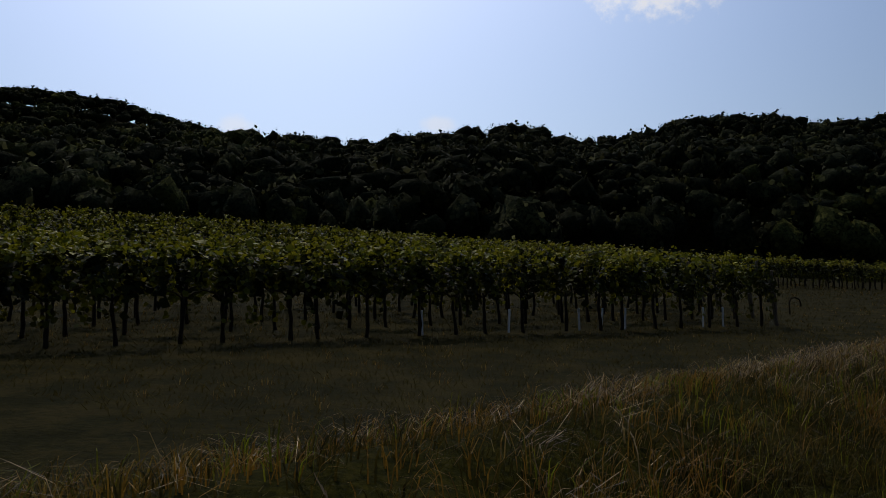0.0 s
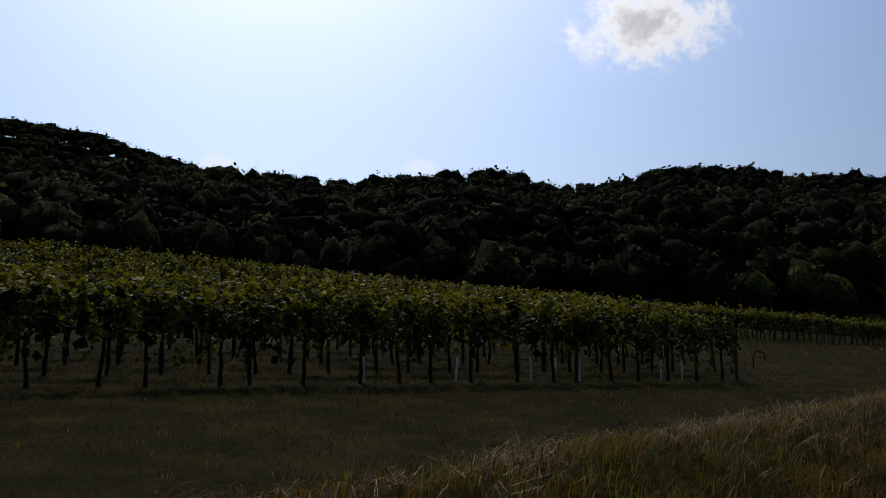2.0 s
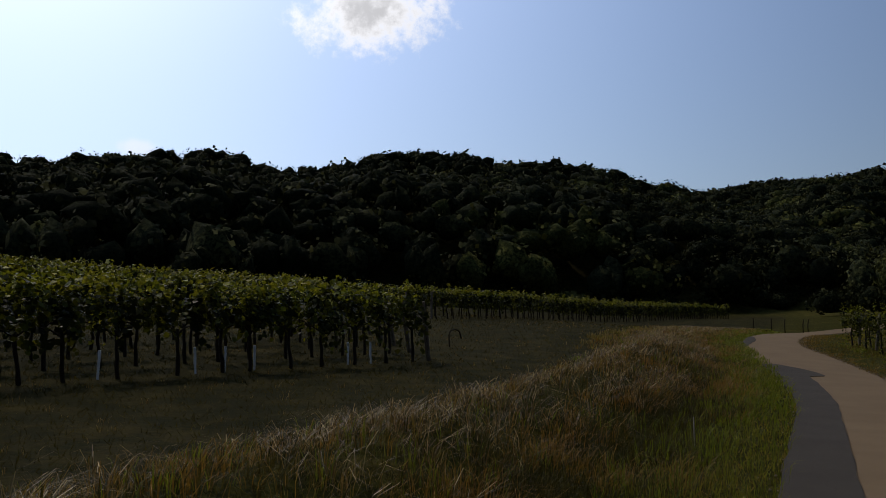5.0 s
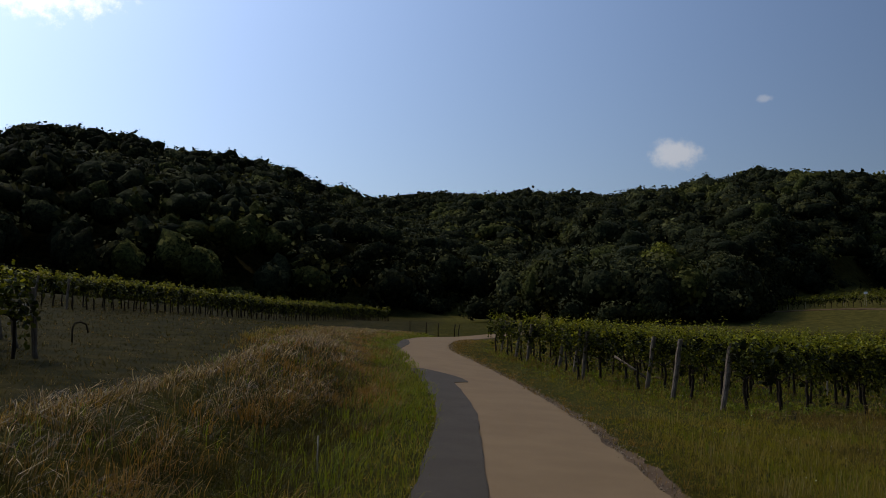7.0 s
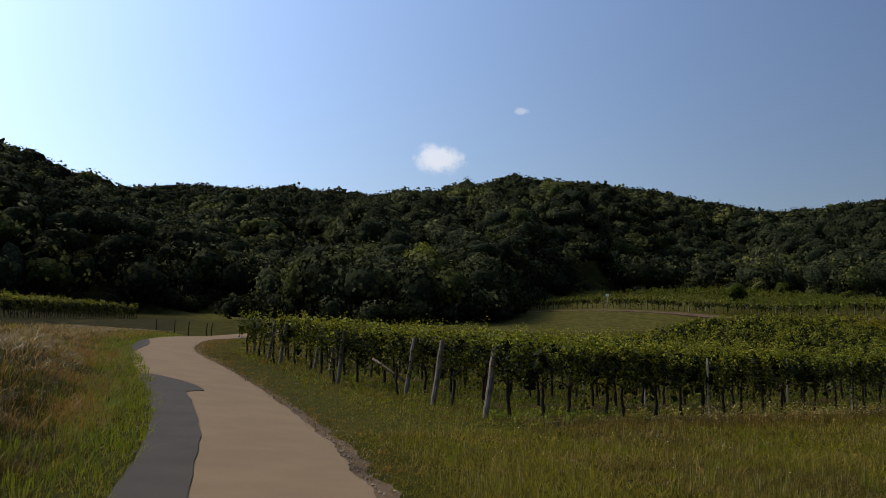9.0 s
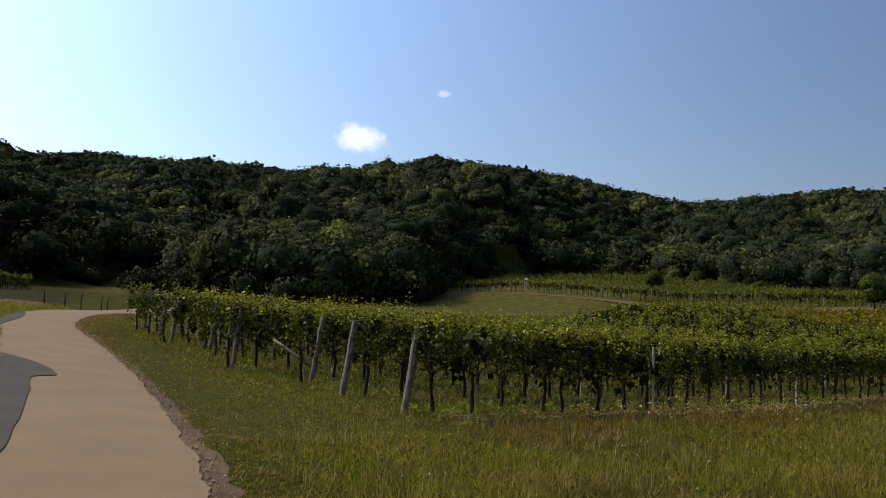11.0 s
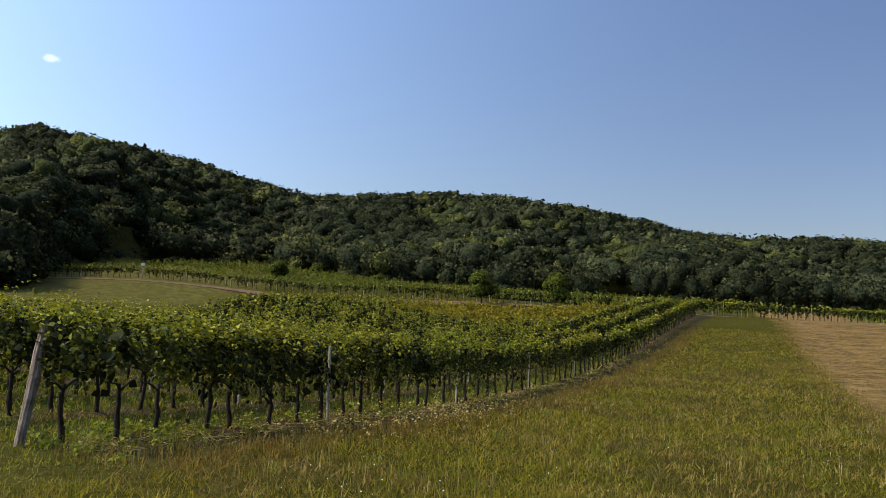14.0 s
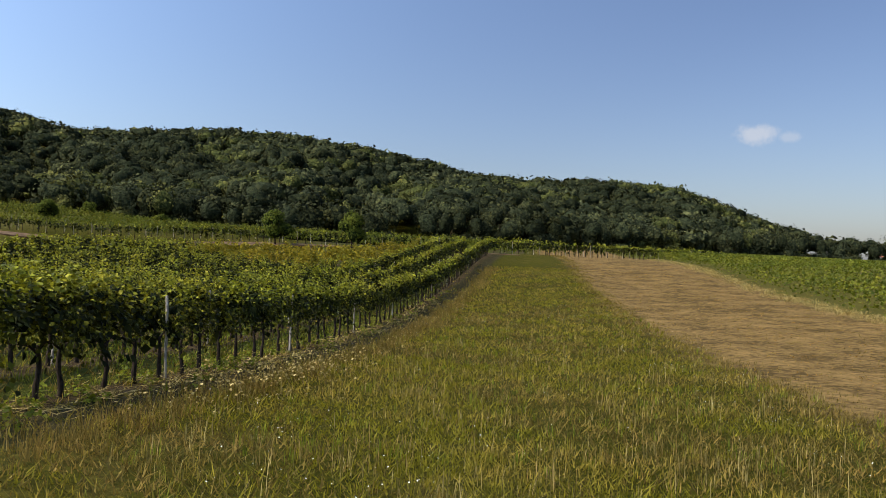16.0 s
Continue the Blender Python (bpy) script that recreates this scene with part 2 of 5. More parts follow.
def ground_material():
    n = Nodes("meadow_ground")
    at = n.place()
    split = n.node("ShaderNodeSeparateXYZ", Vector=at)
    x, y = split.outputs[0], split.outputs[1]
    fine, mid, wide = n.noise(at, 9.0, 6.0, 0.7), n.noise(at, 0.9, 5.0), n.noise(at, 0.09, 3.0)
    green = n.mix(n.ramp(fine, 0.3, 0.7), (0.013, 0.015, 0.0014), (0.056, 0.050, 0.0043))
    dry = n.mix(n.ramp(fine, 0.3, 0.7), (0.0406, 0.03045, 0.0058), (0.1232, 0.0928, 0.0203))
    lush = n.ramp(n.math("ADD", mid, n.math("MULTIPLY", wide, 0.8)), 0.85, 1.35)
    grass = n.mix(lush, green, dry)
    aside = n.ramp(n.math("SUBTRACT", y, n.math("MULTIPLY", x, 1.1)), 5.0, 9.0)
    mown = n.mix(n.ramp(n.math("ADD", mid, n.math("MULTIPLY", fine, 0.35)), 0.55, 0.85), (0.012, 0.0115, 0.003), (0.040, 0.032, 0.009))
    grass = n.mix(n.math("MULTIPLY", aside, 0.8), grass, mown)
    ragged = n.math("MULTIPLY", n.math("SUBTRACT", n.noise(at, 0.35, 5.0, 0.7), 0.5), 5.0)

    def beyond(slope, level, soft=0.8):
        """1 where y lies under the line slope * x + level."""
        over = n.math("SUBTRACT", n.math("ADD", n.math("MULTIPLY", x, slope), level), y)
        return n.ramp(n.math("ADD", over, ragged), -soft, soft)

    brown_edge, crop_edge, ahead = beyond(-0.2594, 9.66), beyond(-0.29, -2.6), n.ramp(x, 20.0, 27.0)
    stubble = n.mix(n.ramp(n.math("ADD", n.math("MULTIPLY", n.noise(at, 3.5, 6.0, 0.75), 0.6), n.math("MULTIPLY", n.noise(at, 0.5, 4.0, 0.7), 0.4)), 0.40, 0.62), (0.050, 0.033, 0.011), (0.185, 0.12, 0.040))
    strip = n.math("MULTIPLY", brown_edge, ahead)
    colour = n.mix(strip, grass, stubble)
    colour = n.mix(n.math("MULTIPLY", crop_edge, ahead), colour, (0.06525, 0.058, 0.0116))
    hillock = n.math("MULTIPLY", n.ramp(y, 46.0, 56.0), n.ramp(x, 92.0, 110.0))
    colour = n.mix(n.math("MULTIPLY", hillock, 0.75), colour, n.mix(n.ramp(mid, 0.35, 0.65), (0.0493, 0.04785, 0.01015), (0.0957, 0.0812, 0.01885)))
    # vineyard floor: bare trodden soil under each row, weeds and grass between the rows
    rx, ry = n.math("SUBTRACT", x, 25.1), n.math("SUBTRACT", y, 17.7)
    run = n.math("SUBTRACT", n.math("MULTIPLY", rx, 0.955), n.math("MULTIPLY", ry, 0.295))
    across = n.math("ADD", n.math("MULTIPLY", rx, 0.295), n.math("MULTIPLY", ry, 0.955))
    turn = n.math("FRACT", n.math("DIVIDE", n.math("ADD", across, 1.5 + 30.0), 3.0))
    under = n.math("MULTIPLY", n.ramp(turn, 0.2, 0.36), n.ramp(turn, 0.56, 0.72, 1.0, 0.0))
    edge = n.ramp(n.math("ADD", across, n.math("MULTIPLY", ragged, 0.12)), -2.2, -1.6)
    plot = n.math("MULTIPLY", n.math("MULTIPLY", edge, n.ramp(across, 27.0, 30.0, 1.0, 0.0)), n.ramp(n.math("SUBTRACT", run, n.math("MULTIPLY", across, 0.225)), -1.2, 1.5))
    # soil runs on before the first row, toned dark with the row's shadow
    first = n.math("MULTIPLY", n.ramp(across, -0.9, -0.3, 1.0, 0.0), 0.75)
    soil = n.mix(n.ramp(n.math("ADD", n.math("MULTIPLY", fine, 0.6), n.math("MULTIPLY", mid, 0.4)), 0.38, 0.62), (0.016, 0.012, 0.006), (0.070, 0.049, 0.024))
    bare = n.math("MAXIMUM", under, first)
    bare = n.math("MULTIPLY", n.math("MULTIPLY", bare, plot), n.ramp(mid, 0.3, 0.55, 0.55, 1.0))
    colour = n.mix(n.math("MULTIPLY", plot, 0.6), colour, n.mix(n.ramp(fine, 0.3, 0.7), (0.014, 0.022, 0.004), (0.050, 0.060, 0.010)))
    colour = n.mix(bare, colour, soil)
    # short green turf before the row ends, dry crumbly verge along the lane
    turf = n.math("MULTIPLY", n.math("MULTIPLY", n.ramp(run, -6.5, -4.0), n.ramp(n.math("SUBTRACT", run, n.math("MULTIPLY", across, 0.225)), 0.0, 1.5, 1.0, 0.0)), n.math("MULTIPLY", n.ramp(across, -3.5, -1.5), n.ramp(across, 12.0, 18.0, 1.0, 0.0)))
    colour = n.mix(n.math("MULTIPLY", turf, n.ramp(mid, 0.35, 0.55, 0.35, 0.85)), colour, n.mix(n.ramp(fine, 0.3, 0.7), (0.017, 0.020, 0.003), (0.062, 0.060, 0.009)))
    relief = n.math("ADD", n.math("MULTIPLY", fine, 0.5), mid)
    return n.finish(colour, 0.95, n.bump(relief, 0.8, 0.12), specular=0.02)


def road_material(name, dark, light, speck):
    n = Nodes(name)
    at = n.place()
    grit, blotch = n.noise(at, 70.0, 4.0, 0.8), n.noise(at, 0.8, 5.0)
    colour = n.mix(n.ramp(blotch, 0.3, 0.7), dark, light)
    colour = n.mix(n.ramp(grit, 0.55, 0.75, 0.0, 0.6), colour, speck)
    return n.finish(colour, 0.9, n.bump(grit, 0.5, 0.006), specular=0.08)


GROUND = ground_material()
ROAD = road_material("worn_pale_asphalt", (0.1672, 0.1131, 0.05725), (0.1932, 0.1319, 0.06699), (0.2761, 0.2001, 0.1121))
EARTH = road_material("dry_earth", (0.055, 0.034, 0.017), (0.115, 0.073, 0.038), (0.19, 0.135, 0.08))
PATCH = road_material("grey_asphalt_patch", (0.04976, 0.04037, 0.02801), (0.06032, 0.05011, 0.03532), (0.113, 0.09326, 0.06821))
GRAVEL = road_material("pale_gravel", (0.22, 0.16, 0.10), (0.36, 0.28, 0.185), (0.42, 0.35, 0.25))
PLASTER = road_material("white_plaster", (0.7, 0.68, 0.64), (0.8, 0.79, 0.76), (0.82, 0.82, 0.82))
TILE_RED = road_material("roof_tile_red", (0.3625, 0.1305, 0.0725), (0.5075, 0.1885, 0.116), (0.435, 0.174, 0.116))
FLOWER = road_material("white_petals", (0.725, 0.725, 0.58), (0.82, 0.82, 0.754), (0.82, 0.82, 0.82))
PLASTIC = road_material("white_plastic", (0.7, 0.7, 0.68), (0.78, 0.78, 0.76), (0.82, 0.82, 0.82))

# ---- land form ----
SWELLS = [(-80, 90, 50, 2.72), (70, 30, 50, -2.31), (-50, 120, 50, 3.33), (224, 92, 32, 2.91), (53, -3, 32, -2.89), (205, -22, 32, -0.56),
          (130, 120, 50, -3.09), (-80, 111, 32, 4.43), (243, -3, 32, -1.45), (-68, -24, 20, 1.12), (64, 72, 20, -1.49), (34, -60, 32, 0.95),
          (148, 73, 32, -1.21), (243, 111, 32, -2.6), (-20, 120, 50, 2.04), (88, 120, 20, -1.09), (-61, 92, 32, 1.83), (167, -41, 32, -0.91),
          (52, -12, 20, 0.94), (224, -3, 32, -1.43), (151, 68, 13, 1.0), (180, 72, 18, 1.6)]

LANE = [(-60, -66), (-20, -22.6), (0, -0.8), (11, 11.4), (16.1, 17.1), (19.3, 21.1), (23.2, 26.3), (27.9, 33), (33.6, 41.2), (44, 52.4), (57.5, 65.0), (72, 74), (90, 79)]


def smooth_line(points, step=0.5):
    """A Catmull-Rom line through points, about a step apart."""
    p = [np.array(q, float) for q in points]
    p = [2 * p[0] - p[1]] + p + [2 * p[-1] - p[-2]]
    out = []
    for a, b, c, d in zip(p, p[1:], p[2:], p[3:]):
        for t in np.linspace(0, 1, max(2, int(np.linalg.norm(c - b) / step)), endpoint=False):
            out.append(0.5 * (2 * b + (c - a) * t + (2 * a - 5 * b + 4 * c - d) * t * t + (3 * b - a - 3 * c + d) * t ** 3))
    return np.array(out)


LANE_LINE = smooth_line(LANE, 0.25)
LANE_WAY = np.gradient(LANE_LINE, axis=0)
LANE_WAY /= np.linalg.norm(LANE_WAY, axis=1, keepdims=True)
LANE_SIDE = np.stack([LANE_WAY[:, 1], -LANE_WAY[:, 0]], 1)  # to the walker's right


def lane_offset(x, y):
    """Sideways distance from the lane's middle, right positive."""
    p = np.column_stack([x, y])
    best = np.empty(len(p))
    for i in range(0, len(p), 4000):
        q = p[i:i + 4000]
        d = ((q[:, None, :] - LANE_LINE[None, ::4, :]) ** 2).sum(-1)
        k = d.argmin(1)
        best[i:i + 4000] = ((q - LANE_LINE[::4][k]) * LANE_SIDE[::4][k]).sum(1)
    return best


def bank(x, y):
    """The low grassy bank along the lane's left side."""
    x, y = np.asarray(x, float), np.asarray(y, float)
    flat = np.column_stack([x.ravel(), y.ravel()])
    out = np.zeros(len(flat))
    near = (np.abs(flat[:, 0] - 10) < 45) & (np.abs(flat[:, 1] - 15) < 50)
    if near.any():
        q = flat[near]
        off = lane_offset(q[:, 0], q[:, 1])
        fade = np.clip((40 - q[:, 1]) / 12, 0, 1) * np.clip((q[:, 1] + 3) / 9, 0, 1)
        out[near] = ((0.42 + 0.24 * np.clip((q[:, 1] - 13) / 9, 0, 1)) * np.exp(-((off + 4.9) / 1.15) ** 2) - 0.12 * np.exp(-((off + 2.9) / 0.7) ** 2)) * fade
    return out.reshape(x.shape)


def valley(x, y):
    """The height of the open land, without the wooded hills."""
    h = 1.020 + 0.0222 * np.clip(x, -200, 420) + 0.0359 * np.clip(y, -200, 320)
    for cx, cy, s, a in SWELLS:
        h = h + a * np.exp(-((x - cx) ** 2 + (y - cy) ** 2) / (2 * s * s))
    s = (x - 25.1) * 0.955 - (y - 17.7) * 0.295
    n = (x - 25.1) * 0.295 + (y - 17.7) * 0.955
    side = np.clip((n - 55) / 25, 0, 1)
    step = np.clip((s - (97 + 0.1 * n) * (1 - side) - 76 * side) / (9 + 16 * side), 0, 1)
    within = np.clip((n - 4) / 14, 0, 1) * np.clip((84 - n) / 16, 0, 1)
    h = h - 1.5 * np.clip((s - 45) / 50, 0, 1) * (1 - step * step * (3 - 2 * step)) * within
    return h + bank(x, y)


# wooded ridges: bearing (degrees, left positive) and height of the tree tops along the crest
RIDGE_NEAR = [(110, 0), (75, 40.0), (40, 62.0), (13, 65.6), (7, 63.2), (4.7, 62.3), (3, 64.1), (-5.5, 66.6), (-9, 60.9), (-12, 61.1), (-15.5, 64.9), (-17.7, 65.5), (-21, 64.2),
              (-23.5, 60.5), (-28, 58.9), (-31, 55.0), (-33, 48.9), (-34, 49.7), (-35, 45.5), (-36.4, 37.1), (-38, 33.4), (-42, 28.0), (-43.4, 25.0), (-45.2, 19.0), (-47, 0)]
RIDGE_LEFT = [(115, 0), (80, 60.0), (50, 120.0), (27, 134.7), (23.6, 134.2), (20.7, 132.0), (17.3, 123.1), (13, 112.9), (8, 98.0), (0, 50.0), (-12, 0)]
RIDGE_BACK = [(-12, 0), (-22, 52.0), (-35, 74.0), (-40, 76.1), (-43, 73.3), (-48, 73.1), (-52, 69.1), (-54, 67.7), (-57.4, 72.0), (-60.5, 79.8), (-63, 76.6), (-66, 76.8), (-69, 72.6),
              (-72.3, 66.2), (-75, 59.8), (-79, 58.7), (-84.4, 62.5), (-88, 62.6), (-92.6, 56.9), (-97.6, 50.2), (-99.5, 45.6), (-103, 42.3), (-109, 42.3), (-113, 39.0), (-115.2, 32.5), (-118, 22.4),
              (-120.2, 16.6), (-122, 12.2), (-126, 10.5), (-140, 9.0), (-160, 0)]
TREE_TOP = 10.0


def along(table, bearing):
    t = np.array(table, float)[::-1]
    return np.interp(bearing, t[:, 0], t[:, 1])


def hill(base, r, foot, crest, top, tier=0.0, swell=0.0):
    """A slope from foot to crest; tier gives it a shelf half way up, swell a spur or a fold."""
    u = np.clip((r - foot) / (crest - foot), 0, 1)
    rise = 0.45 * u + 0.55 * u * u * (3 - 2 * u)
    rise = rise + tier * np.sin(2 * np.pi * u) + swell * 6.75 * u * (1 - u) ** 2
    fall = np.clip(1 - (r - crest) / 420.0, 0, 1)
    return base + np.maximum(top - TREE_TOP - base, 0) * rise * np.where(r > crest, fall * fall * (3 - 2 * fall), 1.0)


def ridges(x, y):
    """Each ridge's surface over the land, with where its wood begins and where its crest runs."""
    r, b = np.hypot(x, y), -np.degrees(np.arctan2(x, y))
    base = valley(x, y)
    near_crest = np.interp(b, [-47, -37, -34], [235, 250, 285])
    near_foot = np.interp(b, [-46, -38, -25, -5, 10], [190, 175, 150, 138, 140])
    near = (hill(base, r, near_foot, near_crest, along(RIDGE_NEAR, b), 0.16), near_foot, near_crest)
    left = (hill(base, r, 330.0, 520.0, along(RIDGE_LEFT, b)), 330.0 + 0 * b, 520.0 + 0 * b)
    back_foot = np.interp(b, [-128, -110, -100, -87, -75, -66, -60.9, -57.6, -52, -45, -36], [420, 300, 255, 225, 250, 240, 205, 140, 132, 145, 280])
    spur = (0.17 * np.exp(-((b + 62.5) / 4.0) ** 2) - 0.16 * np.exp(-((b + 72.5) / 4.5) ** 2)
            - 0.14 * np.exp(-((b + 47.0) / 4.0) ** 2) + 0.07 * np.sin(b * 0.55 + r * 0.02) + 0.05 * np.sin(b * 1.3 - r * 0.035))
    back = (hill(base, r, back_foot, 478.0, along(RIDGE_BACK, b), 0.0, spur), back_foot, 478.0 + 0 * b)
    return base, near, left, back


def land(x, y):
    base, near, left, back = ridges(np.asarray(x, float), np.asarray(y, float))
    return np.maximum.reduce([base, near[0], left[0], back[0]])


def height(x, y):
    return float(valley(float(x), float(y)))


# ---- mesh helpers ----


def mesh_object(name, verts, faces, material, parent=None, label="", smooth=False):
    me = bpy.data.meshes.new(name)
    me.from_pydata(verts, [], faces)
    me.materials.append(material)
    if smooth:
        me.polygons.foreach_set("use_smooth", [True] * len(me.polygons))
    ob = new(name, me)
    if parent is not None:
        ob.parent = parent
    return tagged(ob, label)


def array_object(name, verts, size, material, parent=None, label="", normals=None):
    """Many loose polygons of the same number of corners: verts is (count * size, 3)."""
    count = len(verts) // size
    me = bpy.data.meshes.new(name)
    me.vertices.add(len(verts))
    me.vertices.foreach_set("co", np.ascontiguousarray(verts, dtype=np.float32).ravel())
    me.loops.add(count * size)
    me.loops.foreach_set("vertex_index", np.arange(count * size, dtype=np.int32))
    me.polygons.add(count)
    me.polygons.foreach_set("loop_start", np.arange(0, count * size, size, dtype=np.int32))
    me.update(calc_edges=True)
    if normals is not None:                       # leaf clumps shade with the roundness of their bough
        me.polygons.foreach_set("use_smooth", np.ones(count, dtype=bool))
        me.normals_split_custom_set_from_vertices(normals.tolist())
    me.materials.append(material)
    ob = new(name, me)
    if parent is not None:
        ob.parent = parent
    return tagged(ob, label)


def part(name, bm, material, parent, label=""):
    me = bpy.data.meshes.new(name)
    bm.to_mesh(me)
    bm.free()
    me.materials.append(material)
    ob = new(name, me)
    ob.parent = parent
    return tagged(ob, label)


rng = np.random.default_rng(7)


def frames_from(normals):
    """Two unit vectors across each normal, turned at random."""
    n = normals / np.linalg.norm(normals, axis=1, keepdims=True)
    helper = np.where(np.abs(n[:, 2:3]) < 0.9, np.array([[0, 0, 1.0]]), np.array([[1.0, 0, 0]]))
    a = np.cross(helper, n)
    a /= np.linalg.norm(a, axis=1, keepdims=True)
    b = np.cross(n, a)
    turn = rng.uniform(0, 2 * np.pi, (len(n), 1))
    return a * np.cos(turn) + b * np.sin(turn), b * np.cos(turn) - a * np.sin(turn), n


LEAF_SHAPE = np.array([(-0.48, 0.1), (-0.3, 0.72), (0.1, 0.98), (0.5, 0.4), (0.22, -0.2)])
CLUMP_SHAPE = np.array([(-0.5, -0.35), (0.15, -0.55), (0.55, 0.1), (-0.1, 0.55)])


def leaves(centres, normals, sizes, shape=LEAF_SHAPE, curl=0.18):
    a, b, n = frames_from(normals)
    s = sizes[:, None]
    out = np.empty((len(centres), len(shape), 3))
    for i, (u, v) in enumerate(shape):
        lift = curl * abs(u) * 2 + rng.normal(0, 0.05, (len(centres), 1))
        out[:, i] = centres + (a * u + b * v + n * lift) * s
    return out.reshape(-1, 3)


def tube(points, radii, sides=7):
    """Verts and faces of a tapered tube through points."""
    verts, faces = [], []
    for i, (p, r) in enumerate(zip(points, radii)):
        q = points[min(i + 1, len(points) - 1)] - points[max(i - 1, 0)]
        q = q.normalized()
        a = q.orthogonal().normalized()
        a = (a - q * a.dot(q)).normalized()
        ref = Vector((1, 0.1, 0))
        a = (ref - q * ref.dot(q)).normalized()
        b = q.cross(a)
        for k in range(sides):
            w = 2 * math.pi * k / sides
            verts.append(p + (a * math.cos(w) + b * math.sin(w)) * r)
    for i in range(len(points) - 1):
        for k in range(sides):
            j = (k + 1) % sides
            faces.append((i * sides + k, i * sides + j, (i + 1) * sides + j, (i + 1) * sides + k))
    faces.append(tuple(range(sides))[::-1])
    faces.append(tuple((len(points) - 1) * sides + k for k in range(sides)))
    return verts, faces


def thing(name, at, label, category, group="", kind=""):
    ob = new(name)
    ob.location = at
    return tagged(ob, label, category, group, kind)


# ---- ground sheet ----


def build_ground():
    bearings = np.radians(np.concatenate([np.arange(-140, 40, 0.5), np.arange(40, 220, 4.0)]))
    radii = np.concatenate([[0.0], np.geomspace(0.6, 4200, 175)])
    bb, rr = np.meshgrid(bearings, radii)
    x, y = 7 - np.sin(bb) * rr, 6 + np.cos(bb) * rr
    z = land(x, y)
    verts = np.stack([x, y, z], -1).reshape(-1, 3)
    m = len(bearings)
    faces = []
    for i in range(len(radii) - 1):
        for k in range(m):
            j = (k + 1) % m
            a = (i * m + k, i * m + j, (i + 1) * m + j, (i + 1) * m + k)
            faces.append(a[1:] if i == 0 and False else a)
    ob = mesh_object("ground", verts.tolist(), faces, GROUND, smooth=True)
    tagged(ob, "grassy valley floor with dry brown strip and hillsides", "ground", kind="structure")


build_ground()

# ---- lane surface ----


def lane_strip(name, inner, outer, lift, material, label, rows=slice(None), ragged=0.05):
    """A strip of the lane between two sideways offsets (right positive), with a worn edge and a thickness."""
    line, side = LANE_LINE[rows], LANE_SIDE[rows]
    verts, faces = [], []
    count = 7
    for i, (p, s) in enumerate(zip(line, side)):
        lo = inner[i] + ragged * noise.noise(Vector((p[0] * 0.9, p[1] * 0.9, 1.0))) * 2
        hi = outer[i] + ragged * noise.noise(Vector((p[0] * 0.9, p[1] * 0.9, 7.0))) * 2
        hi += (ragged if ragged > 0.04 else 0.0) * (0.9 * noise.noise(Vector((p[0] * 3.1, p[1] * 3.1, 3.0))) + 0.6 * noise.noise(Vector((p[0] * 9.0, p[1] * 9.0, 4.0))))
        for k in range(count):
            o = lo + (hi - lo) * k / (count - 1)
            q = p + s * o
            verts.append((q[0], q[1], height(*q) + lift + 0.03 * (1 - (o / 1.6) ** 2)))
        for o, depth in ((hi, 0.0), (hi, 0.15), (lo, 0.15), (lo, 0.0)):
            q = p + s * o
            verts.append((q[0], q[1], height(*q) + lift + 0.03 * (1 - (o / 1.6) ** 2) - depth))
    w = count + 4
    for i in range(len(line) - 1):
        for k in [*range(count - 1), count, count + 1, count + 2]:
            faces.append((i * w + k, (i + 1) * w + k, (i + 1) * w + k + 1, i * w + k + 1))
    ob = mesh_object(name, verts, faces, material, smooth=True)
    return tagged(ob, label, "road", kind="structure")


n_lane = len(LANE_LINE)
widen = np.exp(-((LANE_LINE[:, 0] - 27) / 7.0) ** 2) * 0.35
lane_strip("road", np.full(n_lane, -1.18) - widen, np.full(n_lane, 1.56) + widen * 0.4, 0.03, ROAD, "narrow pale worn asphalt lane curving between verges")
lane_strip("road_verge", np.full(n_lane, 1.4) + widen * 0.4, np.full(n_lane, 1.86) + widen * 0.4, 0.014, EARTH, "dry trodden earth along the lane's edge", ragged=0.11)
patch_rows = slice(0, int(np.argmin(np.abs(LANE_LINE[:, 1] - 27.8))))
pl = LANE_LINE[patch_rows]
lane_strip("road_patch", np.full(len(pl), -1.21) - widen[patch_rows], -0.46 + 0.5 * np.clip((pl[:, 1] - 23.5) / 0.4, 0, 1) * np.clip((27.8 - pl[:, 1]) / 4, 0, 1) - 0.75 * np.clip((pl[:, 1] - 24.5) / 3.3, 0, 1) ** 2,
           0.045, PATCH, "dark grey asphalt repair patch along the lane", patch_rows, 0.02)

far_rows = slice(int(np.argmin(np.abs(LANE_LINE[:, 1] - 36.0))), int(np.argmin(np.abs(LANE_LINE[:, 1] - 47.0))))
pf = LANE_LINE[far_rows]
lane_strip("road_patch", np.full(len(pf), -1.28) - widen[far_rows], -1.21 - widen[far_rows] + 0.75 * np.sin(np.linspace(0.15, 3.0, len(pf))), 0.045, PATCH,
           "dark grey asphalt repair at the lane's bend", far_rows, 0.03)

# ---- woods ----


